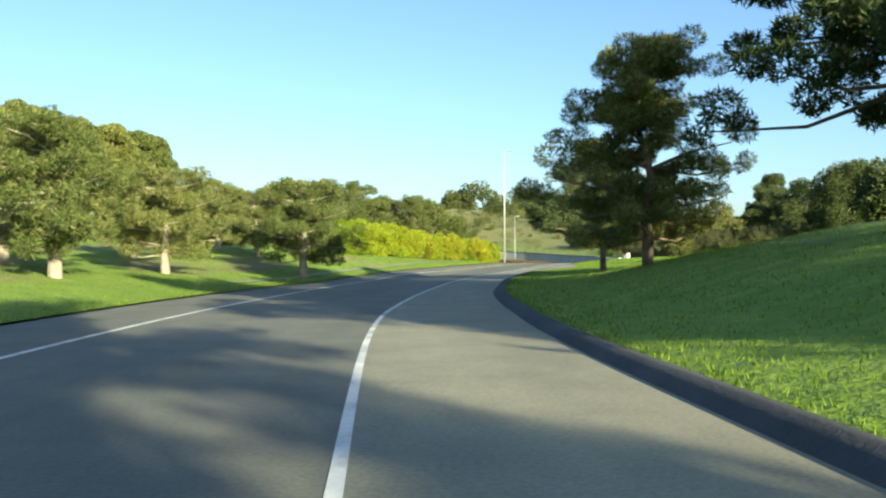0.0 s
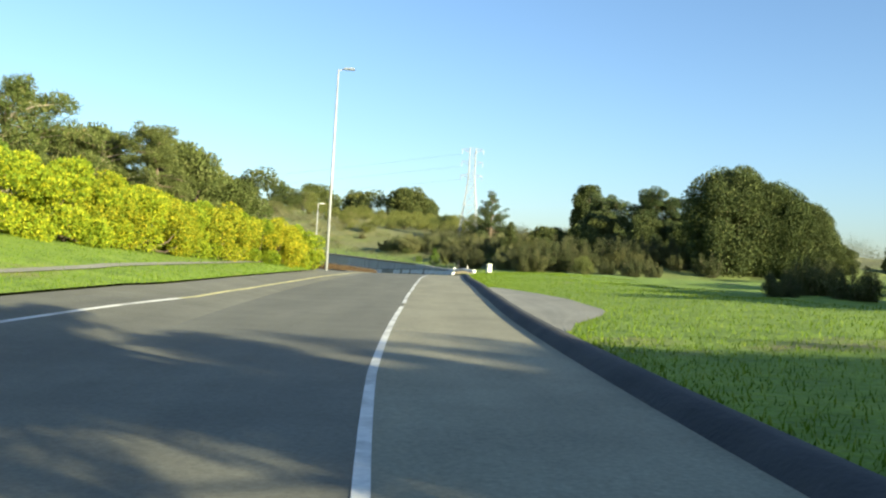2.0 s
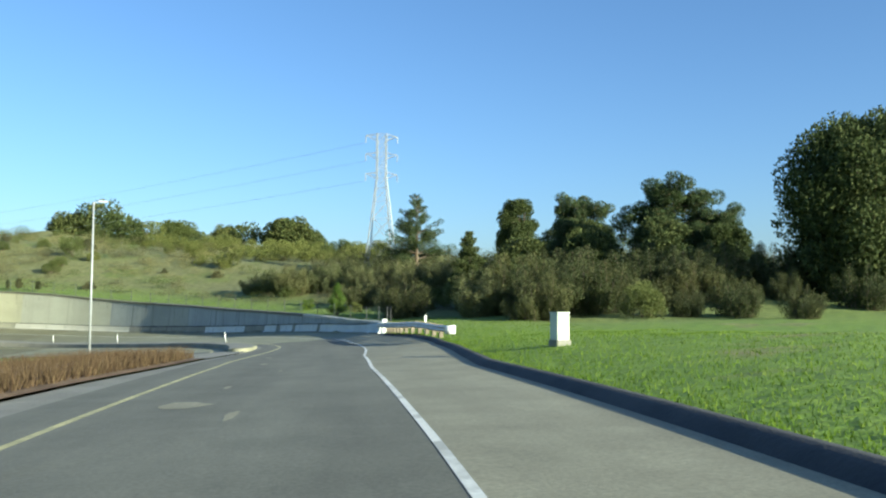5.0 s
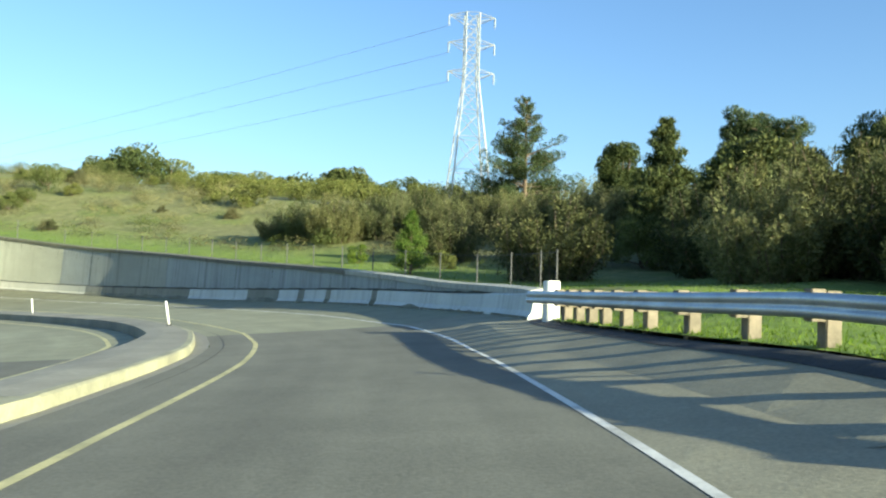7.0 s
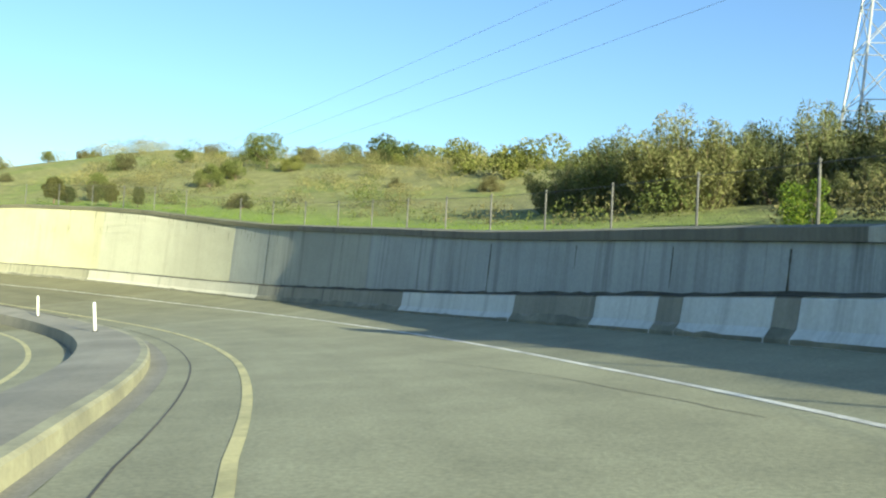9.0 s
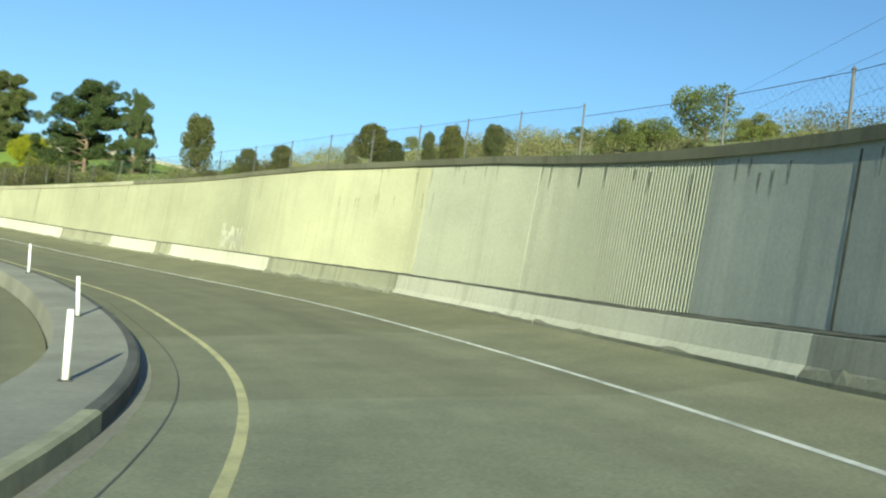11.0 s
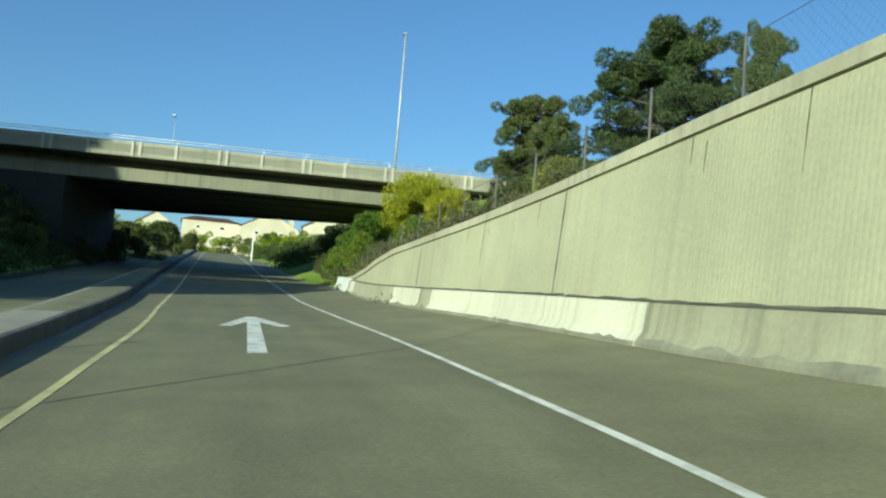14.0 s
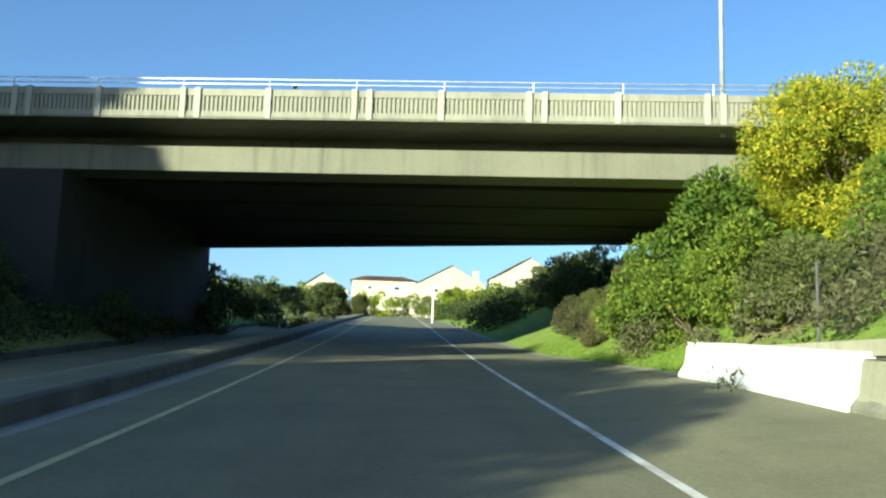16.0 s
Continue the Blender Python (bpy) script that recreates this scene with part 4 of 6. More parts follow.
def end_barrier():
    """The white barrier block that ends the wall."""
    root = thing("barrier_block", "white-painted concrete barrier block ending the wall", "barrier")
    s = np.linspace(284.7, 292.4, 12)
    f = right_edge(s) - 0.06
    prof = [(f + 0.0, -0.02), (f + 0.0, 0.08), (f + 0.13, 0.26), (f + 0.2, 0.72), (f + 0.4, 0.72), (f + 0.48, 0.26), (f + 0.62, 0.08), (f + 0.62, -0.02)]
    v, fc, uv = strip(s, prof, True)
    mesh_object("barrier_body", v, fc, BARRIER_WHITE, root, "", uv)


end_barrier()

# chain-link fence behind the wall
fence = thing("chain_link_fence", "chain-link fence with steel posts along the wall top", "fence")
post_s = [159.45] + list(np.arange(161.0, 212.0, 2.86)) + list(np.arange(214.4, 290.0, 2.95))


def fence_foot(s):
    l = wall_face(s) + 0.085 * max(wall_height(s) - 0.56, 0) + 0.75
    return spot(s, l, float(wall_height(s)) + 0.12)


for s in post_s:
    bm = bmesh.new()
    h = 1.3 if s > 212 else 1.05
    rod(bm, (0, 0, -0.35), (0, 0, h), 0.028, 0.025, 8)
    rod(bm, (0, 0, h), (0, 0, h + 0.05), 0.042, 0.012, 8)
    o = part("post", bm, FENCE_STEEL, fence)
    o.location = fence_foot(s)
for a, b in zip(post_s, post_s[1:]):
    bm = bmesh.new()
    rod(bm, fence_foot(a) + Vector((0, 0, 1.27 if a > 212 else 1.02)), fence_foot(b) + Vector((0, 0, 1.27 if a > 212 else 1.02)), 0.007, 0.007, 6, False)
    part("top_rail", bm, FENCE_STEEL, fence)
vs, fs = [], []
for a, b in zip(post_s, post_s[1:]):
    A, B = fence_foot(a), fence_foot(b)
    n = 20
    tall = 1.25 if a > 212 else 1.0
    side = (B - A).normalized().cross(Vector((0, 0, 1))) * 0.0025
    for i in range(-n, n):
        for sign in (1, -1):
            x0, x1 = i / n, i / n + 1.0 * sign * tall / 3.2
            pts = []
            lo, hi = (x0, 0.0), (x1, tall)
            if sign < 0:
                lo, hi = (x0 + 1, 0.0), (x1 + 1, tall)
            (xa, za), (xb, zb) = lo, hi
            if xa == xb:
                continue
            t0, t1 = sorted((((0 - xa) / (xb - xa)), ((1 - xa) / (xb - xa))))
            t0, t1 = max(t0, 0), min(t1, 1)
            if t1 - t0 < 0.02:
                continue
            p, q = (A.lerp(B, xa + (xb - xa) * t) + Vector((0, 0, za + (zb - za) * t)) for t in (t0, t1))
            w = Vector((0, 0, 0.002))
            base = len(vs)
            vs += [p - w, p + w, q + w, q - w]
            fs.append((base, base + 1, base + 2, base + 3))
tagged(mesh_object("wire_mesh", vs, fs, FENCE_STEEL, fence), "diamond wire mesh", kind="stuff")

# ---- guard rail before the wall ----
rail = thing("guard_rail", "galvanised steel guard rail on short timber posts", "guard rail")
s = np.append(np.arange(140.6, 158.0, 0.6), 158.1)
gl = np.minimum(right_edge(s), 5.6) + 0.28 + np.interp(s, [140, 142], [0.35, 0])
wave_prof = [(0.0, 0.46), (-0.04, 0.49), (-0.075, 0.54), (-0.04, 0.585), (-0.015, 0.61), (-0.04, 0.635), (-0.075, 0.68), (-0.04, 0.73), (0.0, 0.76)]
ribbon("rail_beam", s, [(gl + a, b) for a, b in wave_prof] + [(gl + a + 0.012, b) for a, b in wave_prof[::-1]], STEEL, rail, smooth=True)
for i, c in enumerate((142.0, 143.65, 145.3, 146.95, 148.6, 150.25, 151.9, 153.0, 154.05, 154.8, 155.6, 156.4)):
    bm = bmesh.new()
    m = Matrix.Translation(spot(c, float(right_edge(c)) + 0.28, 0)) @ pose(0, 0, 0, 0, 0, heading(c))
    box(bm, (0.2, -0.1, -0.3), (0.4, 0.1, 0.78), m, 0.012)
    part("post", bm, WOOD, rail, "weathered timber post")
    bm = bmesh.new()
    box(bm, (0.015, -0.09, 0.42), (0.2, 0.09, 0.8), m, 0.01)
    part("block", bm, WOOD, rail)
bm = bmesh.new()
c0 = spot(140.5, float(right_edge(140.5)) + 0.75, 0)
rod(bm, c0 + Vector((0, 0, 0.36)), c0 + Vector((0, 0, 0.76)), 0.26, 0.26, 20)
part("end_terminal", bm, PAINT, rail, "rounded white end terminal", True)

post = thing("end_post", "white-painted concrete post at the barrier end", "post", at=Matrix.Translation(spot(157.25, 6.12)) @ pose(0, 0, 0, 0, 0, heading(157.3)))
bm = bmesh.new()
box(bm, (-0.16, -0.17, -0.2), (0.16, 0.17, 0.98), None, 0.02)
part("post_body", bm, PAINT, post)
marker = thing("marker_post", "slim white marker post standing in grass", "post", at=Matrix.Translation(spot(145.94, 5.95, 0.0)))
bm = bmesh.new()
box(bm, (-0.05, -0.02, -0.2), (0.05, 0.02, 1.12), None, 0.008)
part("post_body", bm, PAINT, marker)

cab = thing("utility_cabinet", "pale green utility cabinet on a concrete plinth in grass", "cabinet", at=Matrix.Translation((24.9, 120.9, floor_at(24.9, 120.9) - 0.03)) @ pose(0, 0, 0, 0, 0, 12) @ Matrix.Scale(0.82, 4))
bm = bmesh.new()
box(bm, (-0.31, -0.25, -0.3), (0.31, 0.25, 0.24), None, 0.02)
part("plinth", bm, ISLAND, cab, "pale concrete plinth")
bm = bmesh.new()
box(bm, (-0.27, -0.21, 0.24), (0.27, 0.21, 1.16), None, 0.02)
part("cabinet_body", bm, BOX_GREEN, cab)
bm = bmesh.new()
box(bm, (-0.22, -0.222, 0.32), (0.22, -0.208, 1.06), None, 0.005)
d = part("door", bm, BOX_GREEN, cab)
bm = bmesh.new()
box(bm, (0.15, -0.24, 0.66), (0.18, -0.22, 0.78), None, 0.004)
part("handle", bm, STEEL, d)
bm = bmesh.new()
box(bm, (-0.29, -0.23, 1.16), (0.29, 0.23, 1.2), None, 0.01)
part("lid", bm, BOX_GREEN, cab)


# ---- delineators on the island ----
def delineator(s, l, lean):
    root = thing("delineator_post", "white flexible marker post on the concrete island", "marker post", "island markers", at=Matrix.Translation(spot(s, l, float(island_top(s)))) @ pose(0, 0, 0, 0, lean, heading(s)))
    bm = bmesh.new()
    rod(bm, (0, 0, 0), (0, 0, 0.83 if s < 220 else 0.98), 0.045, 0.04, 10)
    part("tube", bm, PAINT, root, "", True)
    bm = bmesh.new()
    rod(bm, (0, 0, 0), (0, 0, 0.03), 0.1, 0.08, 12)
    part("base_plate", bm, TAR, root)


for s, l, lean in ((169.3, -2.15, -9), (193.9, -2.72, -5), (206.2, -2.87, -3), (215.4, -3.1, -6), (228.7, -2.97, -4), (239.2, -3.75, -5), (251.1, -4.65, -1)):
    delineator(s, l, lean)


# ---- lamp posts ----
def lamp_post(name_label, base, height, arm, turn, r=0.09, group=""):
    root = thing("street_lamp", name_label, "street lamp", group, at=Matrix.Translation(base) @ pose(0, 0, 0, 0, 0, turn))
    bm = bmesh.new()
    rod(bm, (0, 0, -0.2), (0, 0, height), r, r * 0.55, 12)
    part("pole", bm, PALE_STEEL, root, "", True)
    bm = bmesh.new()
    rod(bm, (0, 0, -0.05), (0, 0, 0.12), r * 2.2, r * 1.7, 12)
    part("base", bm, ISLAND, root)
    bm = bmesh.new()
    rod(bm, (0, 0, height - 0.1), (arm, 0, height + 0.05), 0.035, 0.03, 8)
    part("arm", bm, PALE_STEEL, root)
    bm = bmesh.new()
    box(bm, (arm - 0.05, -0.14, height - 0.01), (arm + 0.6, 0.14, height + 0.11), None, 0.04)
    part("lantern", bm, STEEL, root)


lamp_post("tall pale steel street lamp beside a hedge", Vector((6.15, 90.6, floor_at(6.15, 90.6) + 0.02)), 12.0, 0.35, -15)
lamp_post("pale steel street lamp beside the opposing road", Vector((11.87, 160.3, floor_at(11.87, 160.3))), 10.6, 0.3, 0)


# ---- lattice tower and its wires ----
def lattice_tower():
    x0, y0 = 46.9, 210.6
    z0 = floor_at(x0, y0) - 0.3
    root = thing("transmission_tower", "pale steel lattice transmission tower on the hill", "tower", at=Matrix.Translation((x0, y0, z0)) @ pose(0, 0, 0, 0, 0, -8))
    top = 25.2 - z0
    waist = 19.2 - z0
    wide, slim = 1.95, 0.62

    def corner(k, z):
        w = wide + (slim - wide) * min(z / waist, 1)
        return Vector(((-1, 1, 1, -1)[k] * w, (-1, -1, 1, 1)[k] * w, z))

    for k in range(4):
        bm = bmesh.new()
        rod(bm, corner(k, 0), corner(k, waist), 0.075, 0.06, 6)
        rod(bm, corner(k, waist), corner(k, top), 0.06, 0.055, 6)
        part("leg", bm, PALE_STEEL, root)
    levels = [waist * q for q in (0.0, 0.3, 0.55, 0.75, 0.89, 1.0)] + [waist + (top - waist) * q for q in (0.2, 0.4, 0.6, 0.8, 1.0)]
    for a, b in zip(levels, levels[1:]):
        for k in range(4):
            for p, q in ((corner(k, a), corner((k + 1) % 4, b)), (corner((k + 1) % 4, a), corner(k, b)), (corner(k, b), corner((k + 1) % 4, b))):
                bm = bmesh.new()
                rod(bm, p, q, 0.028, 0.028, 4)
                part("brace", bm, PALE_STEEL, root)
    tips = []
    for z in (waist + 0.3, waist + (top - waist) * 0.5, top - 0.5):
        for side in (-1, 1):
            bm = bmesh.new()
            t = Vector((side * 2.15, 0, z + 0.25))
            for y in (-slim, slim):
                rod(bm, (side * slim, y, z - 0.35), t, 0.04, 0.03, 4)
                rod(bm, (side * slim, y, z + 0.45), t, 0.04, 0.03, 4)
            arm = part("cross_arm", bm, PALE_STEEL, root)
            bm = bmesh.new()
            rod(bm, t, t + Vector((0, 0, -1.0)), 0.05, 0.04, 6)
            for q in range(5):
                rod(bm, t + Vector((0, 0, -0.15 - q * 0.17)), t + Vector((0, 0, -0.2 - q * 0.17)), 0.1, 0.1, 8)
            part("insulator", bm, WIRE, arm)
            tips.append(root.matrix_basis @ (t + Vector((0, 0, -1.0))))
    return tips


for tip_at in lattice_tower()[::2]:
    for far in (Vector((-330, 560, 30)),):
        cu = bpy.data.curves.new("power_line", "CURVE")
        cu.dimensions, cu.bevel_depth, cu.bevel_resolution = "3D", 0.014, 1
        sp = cu.splines.new("POLY")
        end = tip_at + far
        sp.points.add(24)
        for i, q in enumerate(np.linspace(0, 1, 25)):
            p = tip_at.lerp(end, q) + Vector((0, 0, -14 * 4 * q * (1 - q)))
            sp.points[i].co = (*p, 1)
        cu.materials.append(WIRE)
        tagged(new("power_line", cu), "thin sagging power line strung from the tower", "power line", "tower wires")

# ---- overpass ----
BRIDGE_AT = Matrix.Translation((-79.3, 237.3, 0)) @ pose(0, 0, 0, 0, 0, 69.8)
ROAD_Z = 1.5


def overpass():
    """y runs along our road under the deck, x along the deck; the near face at y = 0."""
    root = thing("overpass", "concrete road overpass with a panelled parapet", "bridge", at=BRIDGE_AT)
    z_deck = ROAD_Z + 8.32
    depth = 19.5
    x0, x1 = -60.0, 46.0

    def block(name, lo, hi, mat, label="", bevel=0.015, fall=0.0):
        bm = bmesh.new()
        box(bm, lo, hi, None, bevel)
        for v in bm.verts:
            if v.co.z < (lo[2] + hi[2]) / 2:
                v.co.z += fall * (v.co.x + 4)
        uvl = bm.loops.layers.uv.new("UVMap")
        for f in bm.faces:
            for lp in f.loops:
                lp[uvl].uv = (lp.vert.co.x + lp.vert.co.y, lp.vert.co.z)
        return part(name, bm, mat, root, label)

    block("deck", (x0, 0.0, z_deck - 0.08), (x1, depth, z_deck), BRIDGE)
    block("deck_slab", (x0, 2.9, z_deck - 0.74), (x1, depth - 0.9, z_deck - 0.082), BRIDGE)
    block("girder", (x0, 1.4, z_deck - 1.69), (x1, 3.0, z_deck - 0.742), BRIDGE, "wide pale concrete edge girder")
    # Inner girders and soffit carry the under-deck shade in their colour.
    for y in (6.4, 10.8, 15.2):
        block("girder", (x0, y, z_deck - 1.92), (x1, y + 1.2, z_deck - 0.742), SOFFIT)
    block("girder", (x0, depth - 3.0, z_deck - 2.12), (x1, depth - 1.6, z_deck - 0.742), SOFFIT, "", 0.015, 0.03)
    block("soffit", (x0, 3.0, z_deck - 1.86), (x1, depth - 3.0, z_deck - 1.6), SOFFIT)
    for y in (0.0, depth - 0.3):
        block("parapet", (x0, y + 0.03, z_deck + 0.002), (x1, y + 0.27, z_deck + 0.22), PARAPET)
        block("parapet", (x0, y + 0.05, z_deck + 0.78), (x1, y + 0.27, z_deck + 1.05), PARAPET)
        block("parapet_infill", (x0, y + 0.1, z_deck + 0.22), (x1, y + 0.22, z_deck + 0.78), PARAPET)
    x = x0 + 1.75
    k = 0
    while x < x1 - 1:
        block("parapet_post", (x, -0.03, z_deck - 0.05), (x + 0.22, 0.1, z_deck + 1.08), BRIDGE_PALE, "", 0.02)
        if k % 2 == 0:
            block("parapet_post", (x + 0.54, -0.03, z_deck - 0.05), (x + 0.76, 0.1, z_deck + 1.08), BRIDGE_PALE, "", 0.02)
        x, k = x + 3.1, k + 1
    bm = bmesh.new()
    for q in np.arange(x0, x1, 0.16):
        box(bm, (q, 0.045, z_deck + 0.22), (q + 0.07, 0.105, z_deck + 0.78))
    tagged(part("infill_ribs", bm, PARAPET, root), kind="stuff")
    for z in (1.26, 1.44):
        bm = bmesh.new()
        rod(bm, (x0, 0.16, z_deck + z), (x1, 0.16, z_deck + z), 0.03, 0.03, 6)
        part("rail", bm, STEEL, root, "thin steel hand rail")
    for q in np.arange(x0 + 1, x1, 3.15):
        bm = bmesh.new()
        rod(bm, (q, 0.16, z_deck + 1.04), (q, 0.16, z_deck + 1.46), 0.025, 0.025, 6)
        part("rail_post", bm, STEEL, root)
    # abutments, sloping down to the road; their near-black colour paints in the shade
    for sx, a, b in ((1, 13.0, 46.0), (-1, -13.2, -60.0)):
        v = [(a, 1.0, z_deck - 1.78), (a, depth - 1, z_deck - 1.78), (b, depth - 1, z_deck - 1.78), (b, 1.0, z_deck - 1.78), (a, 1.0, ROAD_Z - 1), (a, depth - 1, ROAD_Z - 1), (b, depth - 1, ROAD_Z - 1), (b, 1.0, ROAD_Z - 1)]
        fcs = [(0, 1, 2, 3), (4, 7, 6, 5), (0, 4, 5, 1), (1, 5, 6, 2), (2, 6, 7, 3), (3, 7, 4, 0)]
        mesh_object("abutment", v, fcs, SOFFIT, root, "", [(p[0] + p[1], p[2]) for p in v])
    return z_deck


Z_DECK = overpass()
lamp_post("tall pale lamp standing on the overpass parapet", BRIDGE_AT @ Vector((10.8, 0.9, Z_DECK)), 12.0, 0.3, 160, 0.1)
lamp_post("tall pale lamp standing on the overpass parapet", BRIDGE_AT @ Vector((-8.5, 17.5, Z_DECK)), 6.7, 0.25, -20, 0.04)


# ---- houses beyond the overpass ----
def house(x, y, z, w, d, h, rise, turn, gable_front, windows, chimney=0.0):
    root = thing("house", "cream stucco two-storey house with a brown tiled roof", "house", "houses beyond the overpass", at=Matrix.Translation((x, y, z)) @ pose(0, 0, 0, 0, 0, turn))
    bm = bmesh.new()
    box(bm, (-w / 2, 0, -4), (w / 2, d, h))
    if gable_front:
        for q in (0.0, d):
            ring = [bm.verts.new(c) for c in ((-w / 2, q, h), (w / 2, q, h), (0, q, h + rise))]
            bm.faces.new(ring if q == 0 else ring[::-1])
    part("wall", bm, STUCCO, root)
    o = 0.35
    if gable_front:
        v = [(-w / 2 - o, -o, h - o * 2 * rise / w), (w / 2 + o, -o, h - o * 2 * rise / w), (0, -o, h + rise), (-w / 2 - o, d + o, h - o * 2 * rise / w), (w / 2 + o, d + o, h - o * 2 * rise / w), (0, d + o, h + rise)]
        faces = [(0, 2, 5, 3), (2, 1, 4, 5)]
    else:
        v = [(-w / 2 - o, -o, h), (w / 2 + o, -o, h), (w / 2 + o, d + o, h), (-w / 2 - o, d + o, h), (-w / 2 + d * 0.22, d / 2, h + rise), (w / 2 - d * 0.22, d / 2, h + rise)]
        faces = [(0, 1, 5, 4), (1, 2, 5), (2, 3, 4, 5), (3, 0, 4)]
    bm = bmesh.new()
    vs = [bm.verts.new(c) for c in v]
    made = [bm.faces.new([vs[k] for k in f]) for f in faces]
    bmesh.ops.solidify(bm, geom=made, thickness=-0.2)
    part("roof", bm, ROOF, root)
    for wx, wz, ww, wh in windows:
        bm = bmesh.new()
        box(bm, (wx - ww / 2, -0.06, wz), (wx + ww / 2, 0.05, wz + wh))
        win = part("window", bm, PAINT, root)
        bm = bmesh.new()
        box(bm, (wx - ww / 2 + 0.12, -0.075, wz + 0.12), (wx + ww / 2 - 0.12, -0.062, wz + wh - 0.12))
        part("pane", bm, PANE, win)
    if chimney:
        bm = bmesh.new()
        box(bm, (chimney, d * 0.3, h), (chimney + 1.1, d * 0.3 + 1.1, h + rise * 0.75))
        box(bm, (chimney - 0.1, d * 0.3 - 0.1, h + rise * 0.75), (chimney + 1.2, d * 0.3 + 1.2, h + rise * 0.85))
        part("chimney", bm, STUCCO, root)


HOUSES = [(-31.6, 11.0, True, 13.0, 3.6, 3.7, 12, 0.0), (-18.6, 13.4, False, 13.9, 5.0, 1.5, 8, 0.0), (-4.6, 14.2, True, 14.4, 4.2, 3.8, 12, 5.4), (11.6, 13.0, True, 15.4, 5.2, 3.8, 12, 0.0), (-43.5, 10.0, False, 12.6, 3.6, 1.2, 8, 0.0)]
for off, w, gable, z, h, rise, turn, chimney in HOUSES:
    p = BRIDGE_AT @ Vector((off, 150, 0))
    house(p.x, p.y, z, w, 12, h, rise, 69.8 + turn, gable, [(-w * 0.22, h - 2.0, 1.0, 0.9), (w * 0.2, h - 2.0, 1.3, 0.9)], chimney)

# ---- plants ----
def leaf_mesh(name, clumps, per, size, flat, mat, seed, thin=0.5, lift=0.25):
    """Small leaves round the clumps (centre, radius): three-cornered blades, each its own island."""
    g = np.random.default_rng(seed)
    c = np.array([k[0] for k in clumps], float)
    r = np.array([k[1] for k in clumps], float)
    w = r**2 / (r**2).sum()
    n = per
    i = g.choice(len(c), n, p=w)
    d = g.normal(size=(n, 3))
    d /= np.linalg.norm(d, axis=1)[:, None]
    rad = r[i] * (0.45 + 0.6 * g.random(n) ** 0.5)
    p = c[i] + d * rad[:, None] * np.array([1, 1, flat])
    a = g.normal(size=(n, 3)) * 0.8 + d * 0.9 + np.array([0, 0, lift])
    a /= np.linalg.norm(a, axis=1)[:, None]
    b = np.cross(a, g.normal(size=(n, 3)))
    b /= np.linalg.norm(b, axis=1)[:, None]
    L = size * (0.6 + 0.8 * g.random(n))[:, None]
    v = np.stack([p - a * L * 0.4 - b * L * thin * 0.6, p + b * L * thin * 0.6 - a * L * 0.2, p + a * L * 0.75], 1).reshape(-1, 3)
    me = bpy.data.meshes.new(name)
    me.vertices.add(3 * n)
    me.vertices.foreach_set("co", v.ravel())
    me.loops.add(3 * n)
    me.loops.foreach_set("vertex_index", np.arange(3 * n))
    me.polygons.add(n)
    me.polygons.foreach_set("loop_start", np.arange(0, 3 * n, 3))
    me.materials.append(mat)
    me.update(calc_edges=True)
    return me


def limb(bm, pts, r0, r1, sides=6):
    for k in range(len(pts) - 1):
        f0, f1 = k / (len(pts) - 1), (k + 1) / (len(pts) - 1)
        rod(bm, pts[k], pts[k + 1], r0 + (r1 - r0) * f0, r0 + (r1 - r0) * f1, sides, False)


def plant(name, label, category, trunk_bm, bark, clumps, leaves, size, flat, mat, seed, thin=0.5):
    root = tagged(new(name), label, category)
    part("trunk", trunk_bm, bark, root, "", True)
    ob = new("crown", leaf_mesh("crown", clumps, leaves, size, flat, mat, seed, thin))
    ob.parent = root
    return root


